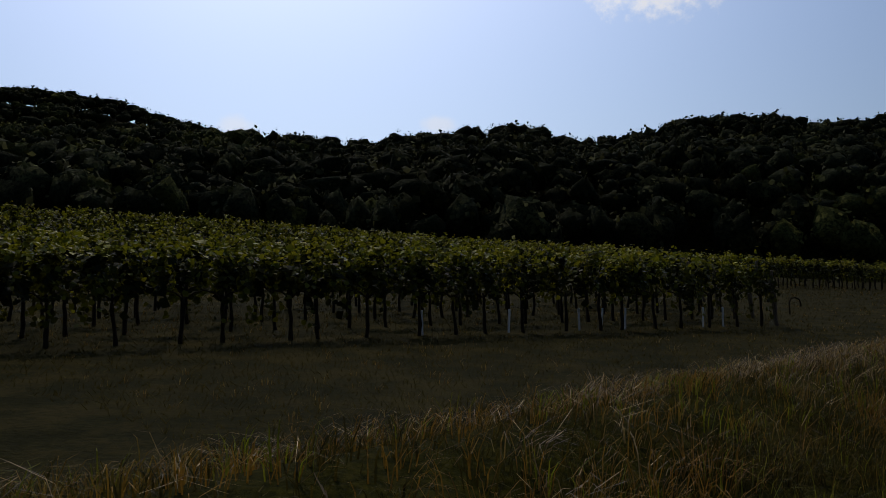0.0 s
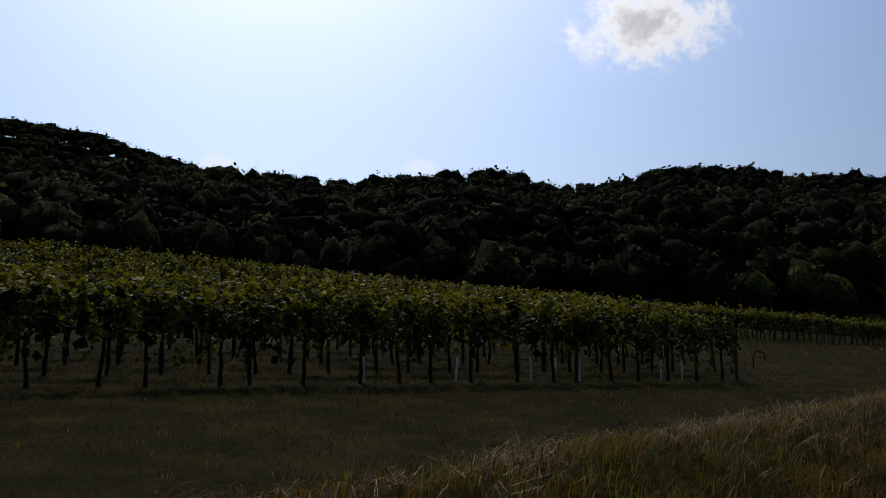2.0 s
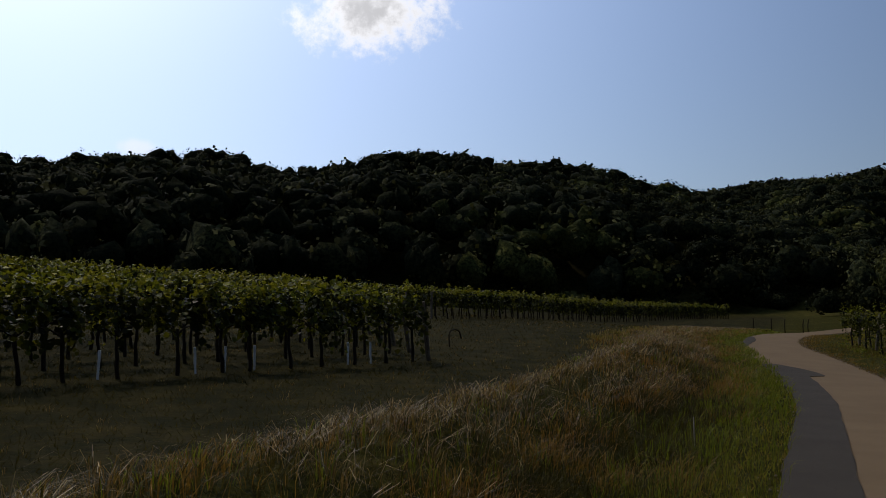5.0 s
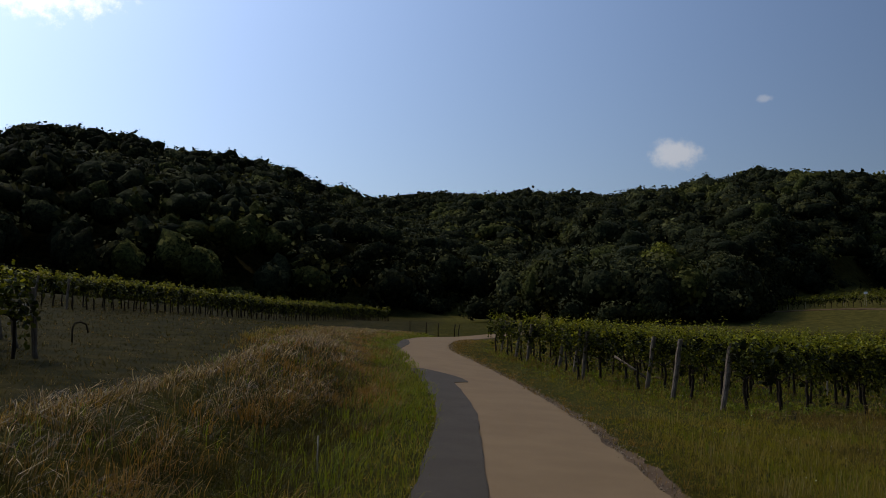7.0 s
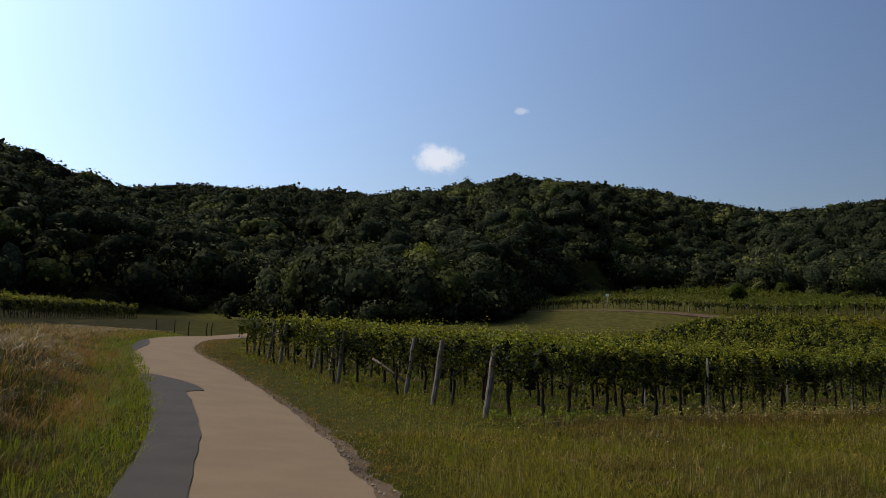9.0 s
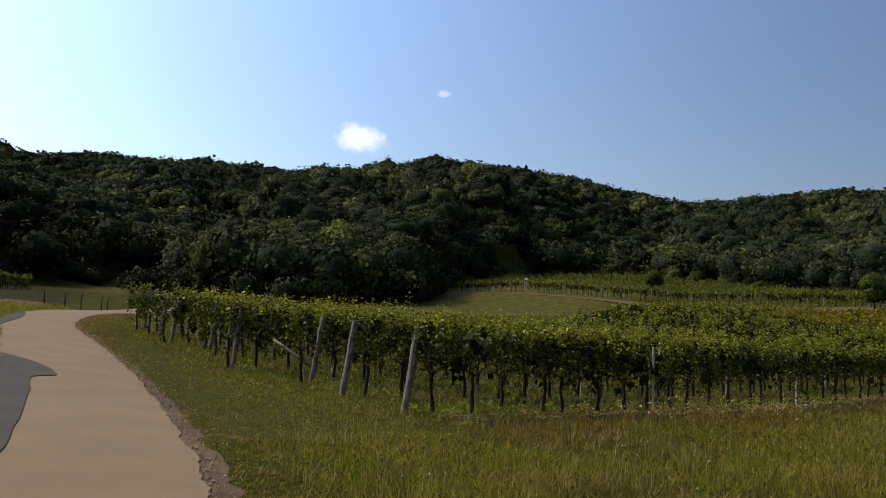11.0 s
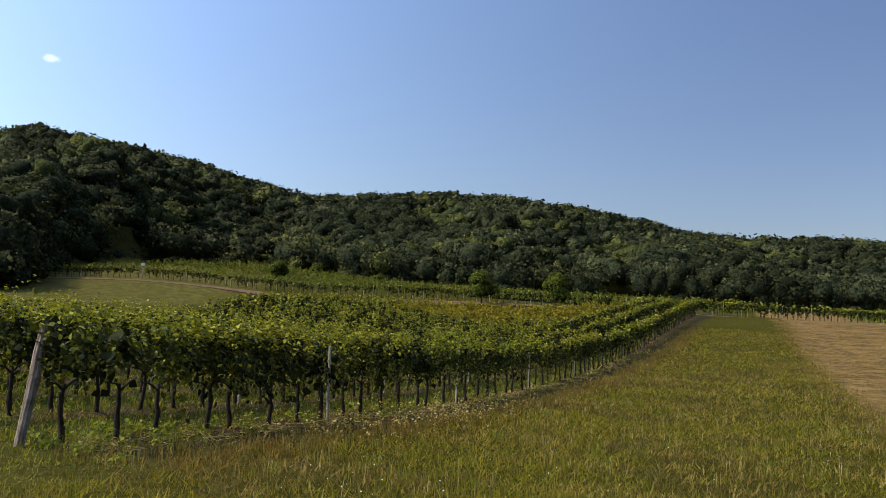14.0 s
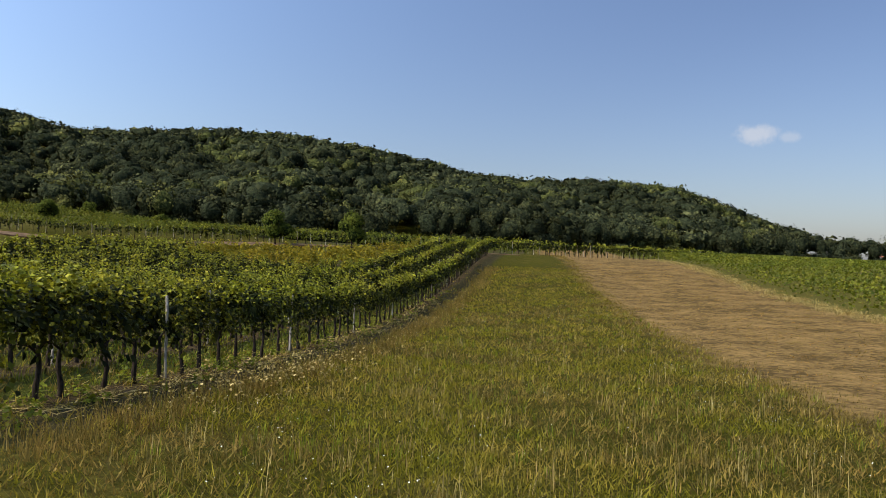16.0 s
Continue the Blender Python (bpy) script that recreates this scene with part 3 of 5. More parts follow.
def crown_template(lobes, quads, leaf, seed):
    """A broadleaf crown about 1 high and 1 wide (x, y in -0.5..0.5, z in 0..1): lobes clad in leaf clumps."""
    r = np.random.default_rng(seed)
    centres, sizes = [], []
    for i in range(lobes):
        a, d = r.uniform(0, 2 * np.pi), 0.30 * np.sqrt(r.uniform(0.05, 1))
        z = r.uniform(0.30, 0.72) if i else 0.74
        d = d if i else 0.03
        centres.append((d * np.cos(a), d * np.sin(a), z))
        sizes.append(r.uniform(0.17, 0.27))
    centres, sizes = np.array(centres), np.array(sizes)
    pick = r.integers(0, lobes, quads)
    n = r.normal(0, 1, (quads, 3))
    n[:, 2] = np.abs(n[:, 2]) * 1.1 - 0.25
    n /= np.linalg.norm(n, axis=1, keepdims=True)
    pos = centres[pick] + n * (sizes[pick] * r.uniform(0.88, 1.10, quads))[:, None]
    rounded = n * 0.75 + (pos - np.array([0, 0, 0.42])) * 0.9 + r.normal(0, 0.22, (quads, 3))
    return pos, n + r.normal(0, 0.3, (quads, 3)), np.full(quads, leaf) * r.uniform(0.55, 1.4, quads), centres, sizes, rounded


ICO = bmesh.new()
bmesh.ops.create_icosphere(ICO, subdivisions=1, radius=1.0)
ICO_V = np.array([v.co[:] for v in ICO.verts])
ICO_F = np.array([[v.index for v in f.verts] for f in ICO.faces])
ICO.free()
OCT_V = np.array([(1, 0, 0), (0, 1, 0), (-1, 0, 0), (0, -1, 0), (0, 0, 1), (0, 0, -1)], float) * 1.15
OCT_F = np.array([(0, 1, 4), (1, 2, 4), (2, 3, 4), (3, 0, 4), (1, 0, 5), (2, 1, 5), (3, 2, 5), (0, 3, 5)])


ICO = bmesh.new()
bmesh.ops.create_icosphere(ICO, subdivisions=2, radius=1.0)
DOME_V = np.array([v.co[:] for v in ICO.verts])
DOME_V /= np.linalg.norm(DOME_V, axis=1, keepdims=True)
DOME_F = np.array([[v.index for v in f.verts] for f in ICO.faces])
ICO.free()


def canopy_template(quads, leaf, seed, lowest=-0.15, boughs=9, fill=1.0, ball=DOME_V, ball_faces=DOME_F):
    """A woodland crown round its own middle (unit radius): boughs swell out of one dome and carry the leaf clumps."""
    r = np.random.default_rng(seed)
    c = r.normal(0, 1, (boughs, 3))
    c[:, 2] = np.abs(c[:, 2]) * 0.9 - 0.1
    c /= np.linalg.norm(c, axis=1, keepdims=True)
    push, tight = r.uniform(0.15, 0.62, boughs), r.uniform(5.0, 14.0, boughs)

    def swell(n):
        near = np.exp((n @ c.T - 1.0) * tight) * push
        return 0.70 + near.max(1), c[near.argmax(1)]

    n = r.normal(0, 1, (quads * 3, 3))
    n /= np.linalg.norm(n, axis=1, keepdims=True)
    n = n[n[:, 2] > lowest][:quads]
    radius, bough = swell(n)
    pos = n * (radius * r.uniform(0.86, 1.10, len(n)))[:, None]
    shade = n * 0.55 + (n - bough * 0.8) * 1.0 + np.array([0, 0, 0.15]) + r.normal(0, 0.38, (len(n), 3))
    ball_radius, ball_bough = swell(ball)
    shell = ball * (ball_radius * fill * r.uniform(0.76, 0.97, len(ball)))[:, None]
    ball_shade = ball * 0.6 + (ball - ball_bough * 0.8) * 0.9
    faces = ball_faces[ball[ball_faces][:, :, 2].max(1) > lowest - 0.25]
    return pos, n + r.normal(0, 0.5, (len(n), 3)), leaf * r.uniform(0.5, 1.5, len(n)) ** 1.2, shade, shell[faces].reshape(-1, 3), ball_shade[faces].reshape(-1, 3)


def build_wood(name, spots, label):
    """A wood as one thing: every tree an uneven crown of leaf clumps over a dim core."""
    far_crowns = [canopy_template(46, 0.19, 100 + k) for k in range(12)]
    middle_crowns = [canopy_template(84, 0.14, 200 + k) for k in range(12)]
    near_crowns = [canopy_template(160, 0.10, 300 + k) for k in range(10)]
    edge_crowns = [canopy_template(340, 0.125, 400 + k, -0.7, 17, 0.84) for k in range(8)]
    dim_crowns = [canopy_template(54, 0.17, 500 + k, -0.5) for k in range(10)]
    lots = [([], [], [], []) for _ in range(3)]
    for x, y, z, wide, tall, edge in spots:
        far = math.hypot(x - 9, y - 8)
        stand = 0.5 + 0.9 * noise.noise(Vector((x * 0.02, y * 0.02, 3.0))) + rng.uniform(-0.42, 0.42)
        quad_parts, round_parts, core_parts, swell_parts = lots[0 if stand < 0.5 else (1 if stand < 0.88 else 2)]
        if x < 0.6 * y:
            kinds = dim_crowns
        elif edge:
            kinds = edge_crowns
        else:
            kinds = far_crowns if far > 360 else (middle_crowns if far > 235 else near_crowns)
        pos, nor, size, shade, shell, shell_shade = kinds[rng.integers(0, len(kinds))]
        a = rng.uniform(0, 2 * np.pi)
        turn = np.array([[np.cos(a), -np.sin(a), 0], [np.sin(a), np.cos(a), 0], [0, 0, 1]])
        half = 0.5 * tall if edge else 0.34 * tall
        scale = np.array([wide * 0.5, wide * 0.5 * rng.uniform(0.8, 1.2), half])
        at = np.array([x, y, z + tall - half])
        quad_parts.append(leaves((pos * scale) @ turn.T + at, nor @ turn.T, size * wide * 0.5, CLUMP_SHAPE, 0.12))
        round_parts.append(np.repeat(shade @ turn.T, 4, axis=0))
        core_parts.append((shell * scale) @ turn.T + at)
        swell_parts.append(shell_shade @ turn.T)
    wood = thing(name, (0, 0, 0), label, "woodland", kind="stuff")
    for lot, leaf_skin, shell_skin in zip(lots, WOOD_LEAVES, CROWN_SHELLS):
        quad_parts, round_parts, core_parts, swell_parts = (np.concatenate(q) for q in lot)
        array_object("foliage", quad_parts, 4, leaf_skin, wood, normals=round_parts / np.linalg.norm(round_parts, axis=1, keepdims=True))
        array_object("crown_shell", core_parts, 3, shell_skin, wood, normals=swell_parts / np.linalg.norm(swell_parts, axis=1, keepdims=True))


def wood_spots(layer, spacing, b0, b1, wide, tall):
    """Places, widths and heights of the trees on one ridge."""
    rr, bb = [], []
    r = 120.0
    while r < 545:
        step = math.degrees(spacing / r)
        b = np.arange(b1, b0, step)
        bb.append(b + rng.uniform(-0.5, 0.5, len(b)) * step)
        rr.append(r + rng.uniform(-0.5, 0.5, len(b)) * spacing)
        r += spacing * 0.85
    rr, bb = np.concatenate(rr), np.radians(np.concatenate(bb))
    x, y = -np.sin(bb) * rr, np.cos(bb) * rr
    base, *layers = ridges(x, y)
    z, foot, crest = layers[layer]
    keep = (rr >= foot) & (rr <= crest + 10) & (z >= np.maximum.reduce([q[0] for q in layers]) - 0.5) & ~((rr > foot + 30) & (z < base + 1.0))
    spots = []
    for px, py, pz, pr, pf, pc, pb in zip(x[keep], y[keep], z[keep], rr[keep], foot[keep], crest[keep], base[keep]):
        on_crest = pr > pc - 14
        k = rng.uniform(0.88, 1.03) if on_crest else rng.uniform(0.78, 1.10)
        broad = math.exp(rng.normal(0.0, 0.26))
        spots.append((px, py, pz - 0.5, wide * min(broad, 1.25 if on_crest else 1.75), tall * k * (1.0 if on_crest else 0.92 + 0.08 * broad), pr < pf + 9))
        if on_crest:                              # young growth closes the crest below the crowns
            spots.append((px + rng.normal(0, 1.5), py + rng.normal(0, 1.5), pz - 2.0, wide * 0.95, tall * 0.72, False))
        if pr < pf + 12:                          # shrubs close the wood's edge down to the ground
            for _ in range(2):
                sx, sy = px + rng.normal(0, 2.5), py + rng.normal(0, 2.5)
                spots.append((sx, sy, float(valley(sx, sy)) - 0.8, wide * rng.uniform(0.5, 0.85), tall * rng.uniform(0.3, 0.55), True))
    return spots


build_wood("near_woodland", wood_spots(0, 5.6, 34, -47.5, 7.6, 10.8), "dense dark broadleaf wood covering the near hillside")
build_wood("left_woodland", wood_spots(1, 8.0, 34, 4, 10.0, 10.8), "dark wooded ridge far behind the vineyard")
def corner_spots(count):
    """Close young trees on the steep corner of the wood beside the terrace."""
    b, r = np.radians(rng.uniform(-62.5, -56.5, count)), rng.uniform(136, 265, count)
    x, y = -np.sin(b) * r, np.cos(b) * r
    foot = ridges(x, y)[3][1]
    return [(px, py, pz - 0.8, rng.uniform(4.5, 7.5), rng.uniform(4.5, 8.5), True) for px, py, pz, pr, pf in zip(x, y, land(x, y), r, foot) if pr > pf - 1]


build_wood("back_woodland", wood_spots(2, 5.9, -33, -129, 7.8, 10.8) + corner_spots(520), "mixed green broadleaf wood on the far hills")

# ---- vines ----


def vine_canopy(line, dense, leaf, low, top, wide, shape, ragged=0.5):
    """Leaves of a trellised row along line (x, y points 0.5 apart): shoots rise from each plant's head, some arch over and hang."""
    seg = np.linalg.norm(np.diff(line, axis=0), axis=1).sum()
    per_metre = float(np.clip(dense / 26.0, 4.0, 14.0))
    count = max(int(seg * per_metre), 8)
    per = max(int(dense / per_metre), 3)
    plant = np.floor(rng.uniform(0, seg / 1.15, count))
    vigour = np.modf(np.abs(np.sin(plant * 12.9898 + line[0][0] * 3.1 + line[0][1]) * 4375.85))[0]
    keep = rng.uniform(0, 1, count) < 0.55 + 0.65 * vigour
    plant, vigour = plant[keep], vigour[keep]
    count = len(plant)
    root = np.clip((plant + 0.5) * 1.15 + rng.normal(0, 0.34, count), 0.0, seg)
    wave = 0.5 + 0.5 * np.sin(root * 0.61 + 2.0) * np.sin(root * 1.37)
    kind = rng.uniform(0, 1, count)
    hang, whip = kind < 0.34, kind > 1.0 - 0.10 * min(1.0, ragged * 2)
    side_of = np.where(rng.uniform(0, 1, count) < 0.5, -1.0, 1.0)
    z0 = low + rng.uniform(-0.05, 0.45, count)
    tip = top - 0.16 + 0.36 * (vigour - 0.5) + 0.24 * (wave - 0.5) + rng.normal(0, 0.10, count)
    tip = np.where(whip, top + ragged * rng.uniform(0.15, 0.85, count), tip)
    out0, out2 = rng.normal(0, 0.07, count), rng.normal(0, 0.17, count) * wide
    # an arching shoot goes up, over the wires and down on one side
    z1 = np.where(hang, top + rng.uniform(-0.35, 0.25, count), 0.5 * (z0 + tip))
    z2 = np.where(hang, low + rng.uniform(-0.42, 0.75, count), tip)
    out1 = np.where(hang, side_of * wide * rng.uniform(0.25, 0.5, count), side_of * wide * rng.uniform(0.0, 0.42, count))
    out2 = np.where(hang, side_of * wide * rng.uniform(0.35, 0.62, count), out2)
    run = rng.normal(0, 0.22, count)
    u = np.sqrt(rng.uniform(0.0, 1.0, (count, per)))
    bend = lambda a, b, c: (a[:, None] * (1 - u) ** 2 + 2 * b[:, None] * u * (1 - u) + c[:, None] * u * u).ravel()
    n = count * per
    z = bend(z0, z1, z2) + rng.normal(0, 0.05, n)
    off = bend(out0, out1, out2)
    leaf_side = np.where(rng.uniform(0, 1, n) < 0.5, -1.0, 1.0)
    off = off + leaf_side * np.abs(rng.normal(0, 0.075, n))
    along_row = np.clip(bend(root, root + run * 0.5, root + run) + rng.normal(0, 0.07, n), 0, seg * 0.9999)
    s = along_row / seg * (len(line) - 1)
    i = np.minimum(s.astype(int), len(line) - 2)
    p = line[i] + (line[i + 1] - line[i]) * (s - i)[:, None]
    way = line[i + 1] - line[i]
    way /= np.linalg.norm(way, axis=1, keepdims=True)
    side = np.stack([way[:, 1], -way[:, 0]], 1)
    q = p + side * off[:, None]
    centre = np.column_stack([q, valley(q[:, 0], q[:, 1]) + z])
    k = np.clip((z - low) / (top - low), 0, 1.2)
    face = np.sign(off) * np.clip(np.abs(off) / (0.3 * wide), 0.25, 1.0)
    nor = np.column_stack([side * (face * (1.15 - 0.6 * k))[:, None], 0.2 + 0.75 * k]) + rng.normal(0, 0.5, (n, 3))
    young = (rng.uniform(0, 1, n) < np.clip((k - 0.62) * 3.2, 0.04, 0.92)) | np.repeat(whip, per)      # young, paler shoot tips; more of them upward paints sunlight on the row's top
    size = leaf * rng.uniform(0.55, 1.3, n) * np.where(np.repeat(whip, per), 0.75, 1.0)
    polygons = leaves(centre, nor, size, shape).reshape(n, -1, 3)
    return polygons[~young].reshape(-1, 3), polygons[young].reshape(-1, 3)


def straight(p, q, step=0.5):
    p, q = np.array(p, float), np.array(q, float)
    k = max(2, int(np.linalg.norm(q - p) / step))
    return p + (q - p) * np.linspace(0, 1, k)[:, None]


def trunk_mesh(seed, tall=1.0):
    r = random.Random(seed)
    pts, rad = [], []
    x = y = 0.0
    for i in range(7):
        z = -0.1 + (tall + 0.1) * i / 6
        pts.append(Vector((x, y, z)))
        rad.append(0.042 * (1.3 - 0.55 * i / 6) * r.uniform(0.85, 1.2))
        x += r.uniform(-0.03, 0.03)
        y += r.uniform(-0.03, 0.03)
    verts, faces = tube(pts, rad, 6)
    arm = [Vector((x, y, tall - 0.12)), Vector((x + 0.2, y + r.uniform(-0.05, 0.05), tall + 0.02)), Vector((x + 0.5, y, tall + 0.08))]
    for sign in (1, -1):
        v2, f2 = tube([Vector((x + (p.x - x) * sign, p.y, p.z)) for p in arm], [0.025, 0.02, 0.012], 5)
        o = len(verts)
        verts += v2
        faces += [tuple(o + i for i in f) for f in f2]
    me = bpy.data.meshes.new("trunk")
    me.from_pydata(verts, [], faces)
    me.materials.append(BARK)
    me.polygons.foreach_set("use_smooth", [True] * len(me.polygons))
    return me


TRUNKS = [trunk_mesh(k) for k in range(6)]


def plain_trunk(seed):
    r = random.Random(seed)
    verts, faces = tube([Vector((r.uniform(-0.05, 0.05), r.uniform(-0.05, 0.05), z)) for z in (-0.1, 0.35, 0.7, 1.1)], [0.055, 0.045, 0.04, 0.03], 5)
    me = bpy.data.meshes.new("far_trunk")
    me.from_pydata(verts, [], faces)
    return me


FAR_TRUNKS = [plain_trunk(k) for k in range(6)]


def post_mesh(name, tall, radius, material, seed):
    r = random.Random(seed)
    pts = [Vector((r.uniform(-0.3, 0.3) * radius, r.uniform(-0.3, 0.3) * radius, -0.2 + (tall + 0.2) * i / 5)) for i in range(6)]
    pts += [pts[-1] + Vector((0, 0, 0.012))]
    rad = [radius * r.uniform(0.86, 1.12) for _ in range(6)] + [radius * 0.75]
    verts, faces = tube(pts, rad, 9)
    me = bpy.data.meshes.new(name)
    me.from_pydata(verts, [], faces)
    me.materials.append(material)
    return me


END_POSTS = [post_mesh("end_post", 1.78, 0.075, POST_WOOD, k) for k in range(3)]
THIN_POSTS = [post_mesh("stake", 1.75, 0.032, STAKE_WOOD, 10 + k) for k in range(3)]
TUBE_GUARD = post_mesh("vine_guard", 0.6, 0.03, PLASTIC, 30)


def joined(name, meshes, places, material, parent):
    """One mesh of many small copies."""
    verts, faces, o = [], [], 0
    for me, m in zip(meshes, places):
        verts += [tuple(m @ v.co) for v in me.vertices]
        faces += [tuple(o + i for i in p.vertices) for p in me.polygons]
        o = len(verts)
    return mesh_object(name, verts, faces, material, parent)


def vine_row(p, q, label, group, dense, leaf, material=None, low=0.56, top=2.0, wide=0.85, shape=LEAF_SHAPE, plants="parts",
             pitch=1.15, end_post=True, stakes=9.0, lean=9.0, fine=0.0, inset=-0.2):
    line = straight(p, q)
    start = Vector((line[0][0], line[0][1], height(*line[0])))
    row = thing("vine_row", (0, 0, 0), label, "vine row", group)
    row.location = start
    back = -start
    def clad(name, cut, count, size, roof, form):
        # the second, paler set brightens the top of the row by colour
        old, young = vine_canopy(cut, count, size, low, roof, wide, form)
        tagged(array_object(name, old + np.array(back), len(form), material or VINE_LEAF, row), kind="stuff")
        tagged(array_object("shoot_foliage", young + np.array(back), len(form), material or VINE_YOUNG_LIT, row), "paler young leaves, with sunlight on the row's top in their colour", kind="stuff")

    clad("canopy", line[int(fine * 2):], dense, leaf, top, shape)
    if fine:                                      # the row's end by the lane shows single leaves
        clad("end_canopy", line[:int(fine * 2) + 2], 480, 0.088, top + 0.06, LEAF_SHAPE)
    if plants:                                    # dark leaves fill the row's middle, shade put into their colour
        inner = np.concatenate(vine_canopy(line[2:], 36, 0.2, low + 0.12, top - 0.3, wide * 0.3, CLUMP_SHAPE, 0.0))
        array_object("inner_leaves", inner + np.array(back), 4, VINE_INNER_SHADE, row)
    way = line[-1] - line[0]
    long = np.linalg.norm(way)
    way = way / long
    heading = math.atan2(way[1], way[0])
    meshes, places = [], []
    for d in np.arange(0.6, long - 0.2, pitch):
        at = line[0] + way * (d + rng.uniform(-0.25, 0.25))
        m = Matrix.Translation(Vector((at[0], at[1], height(*at))) + back) @ Matrix.Rotation(heading + rng.uniform(-0.3, 0.3) + math.pi * rng.integers(0, 2), 4, "Z")
        m = m @ Matrix.Diagonal((1, 1, low + 0.34, 1))
        meshes.append((TRUNKS if plants == "parts" else FAR_TRUNKS)[rng.integers(0, 6)])
        places.append(m)
    if plants == "parts":
        for me, m in zip(meshes, places):
            ob = new("trunk", me)
            ob.parent = row
            ob.matrix_basis = m
    elif plants:
        tagged(joined("trunk", meshes, places, BARK, row), kind="stuff")
    if stakes:
        for d in np.arange(stakes, long, stakes):
            at = line[0] + way * d
            ob = new("stake", THIN_POSTS[rng.integers(0, 3)])
            ob.parent = row
            ob.matrix_basis = Matrix.Translation(Vector((at[0], at[1], height(*at))) + back) @ Matrix.Rotation(rng.uniform(-0.04, 0.04), 4, "X")
    if end_post:
        ob = new("end_post", END_POSTS[rng.integers(0, 3)])
        ob.parent = row
        at = line[0] + way * inset
        ob.matrix_basis = (Matrix.Translation(Vector((at[0], at[1], height(*at))) + back) @ Matrix.Rotation(heading, 4, "Z")
                           @ Matrix.Rotation(radians(lean + rng.uniform(-3, 3)), 4, "Y"))
    return row


# vineyard beside the meadow: rows run away from the lane
ROW = np.array((0.955, -0.295))
ACROSS = np.array((0.295, 0.955))
CORNER = np.array((25.1, 17.7))
SET_BACK = {2: 0.55, 3: -0.8, 5: 0.4, 6: -0.3}
for k in range(17):
    n0 = 3.0 * k
    s0 = 0.24 * n0 + SET_BACK.get(k, 0.0) - (1.1 if k > 1 else 0.0) + (0.0 if k < 9 else 34.0 + 5.0 * (k - 9))
    s1 = 106.0 - 0.3 * n0 if n0 < 30 else 97.0
    a, b = CORNER + ACROSS * n0 + ROW * s0, CORNER + ACROSS * n0 + ROW * s1
    mid = CORNER + ACROSS * n0 + ROW * min(s0 + 42, s1 - 5)
    if k < 3:
        vine_row(a, mid, "trellised grapevines in full leaf, row end beside the lane", "vineyard rows beside the meadow", 760 if k == 0 else 520, 0.082, top=2.06 if k == 0 else 2.12, inset=0.9 if k > 1 else -0.2)
        vine_row(mid, b, "trellised grapevines in full leaf beside the meadow", "vineyard rows beside the meadow", 190, 0.15, plants="joined", end_post=False)
    else:
        turn = CORNER + ACROSS * n0 + ROW * min(max(s0 + 6, 58 + 3.0 * abs(k - 4)), s1 - 4)
        vine_row(a, turn, "trellised grapevines in full leaf on the gentle slope", "vineyard rows beside the meadow", 170 if k < 9 else 55, 0.12 if k < 9 else 0.22, fine=12.0 if k < 9 else 0.0,
                 shape=CLUMP_SHAPE, plants="parts" if k < 4 else "joined", end_post=k < 9, stakes=0, inset=0.9)
        vine_row(turn, b, "trellised grapevines turning yellow further up the slope" if k < 11 else "trellised green grapevines further up the slope",
                 "vineyard rows beside the meadow", 85, 0.19, material=VINE_YELLOW if k < 11 else None, shape=CLUMP_SHAPE, plants="", end_post=False, stakes=0)

# vineyard above the mown grass: rows run along its lower edge
UP_ROW = np.array((0.85, 0.527))
UP_ACROSS = np.array((-0.527, 0.85))
UP_CORNER = np.array((10.6, 28.3))
for k in range(26):
    n0 = 2.4 * k + (4.5 if k > 5 else 0) + (6.0 if k > 13 else 0)
    end = UP_CORNER + UP_ACROSS * n0
    end = end + UP_ROW * ((0.16 * (end[1] - 28.3) + 10.6 - end[0]) / 0.85)
    long = 20.0
    while long < 200 and math.degrees(math.atan2(-(end - UP_ROW * long)[0], (end - UP_ROW * long)[1])) < 36:
        long += 3.0
    a, b = end, end - UP_ROW * long
    near = k < 3
    vine_row(a, b, "dark backlit grapevine row above the mown grass", "upper vineyard rows", 360 if k == 0 else (200 if near else 42), 0.115 if near else 0.25,
             shape=LEAF_SHAPE if near else CLUMP_SHAPE, plants="parts" if k < 2 else ("joined" if k < 5 else ""), end_post=k < 8, stakes=0, low=0.7, top=2.1)

# vineyard further up the lane
for k in range(7):
    a = np.array((20.5 - 1.9 * k * 0.6, 57.0 + 2.2 * k))
    b = np.array((88.0 - 1.9 * k, 116.0 + 2.4 * k))
    vine_row(a, b, "grapevine row with yellow-green leaves before the dark wood", "far vineyard rows", 130 if k < 2 else 45, 0.15 if k < 2 else 0.24,
             shape=LEAF_SHAPE if k < 2 else CLUMP_SHAPE, plants="joined" if k < 2 else "", end_post=k < 2, stakes=0)

# terraced vineyard on the rise beyond the track
for k in range(16):
    s0 = 113.0 + 3.4 * k
    a = CORNER + ROW * (104.0 + 3.4 * k) + ACROSS * (107 - 0.9 * k)
    b = CORNER + ROW * s0 + ACROSS * (4 - 1.0 * k)
    # rows behind the first take the brighter crop leaf, sunlit tops done by colour
    vine_row(a, b, "terraced grapevine row with pale posts on the rise", "terrace vineyard rows", 120 if k == 0 else 50, 0.2, shape=CLUMP_SHAPE,
             plants="joined" if k == 0 else "", end_post=False, stakes=4.0 if k < 2 else 0, material=CROP_LEAF if k else None)

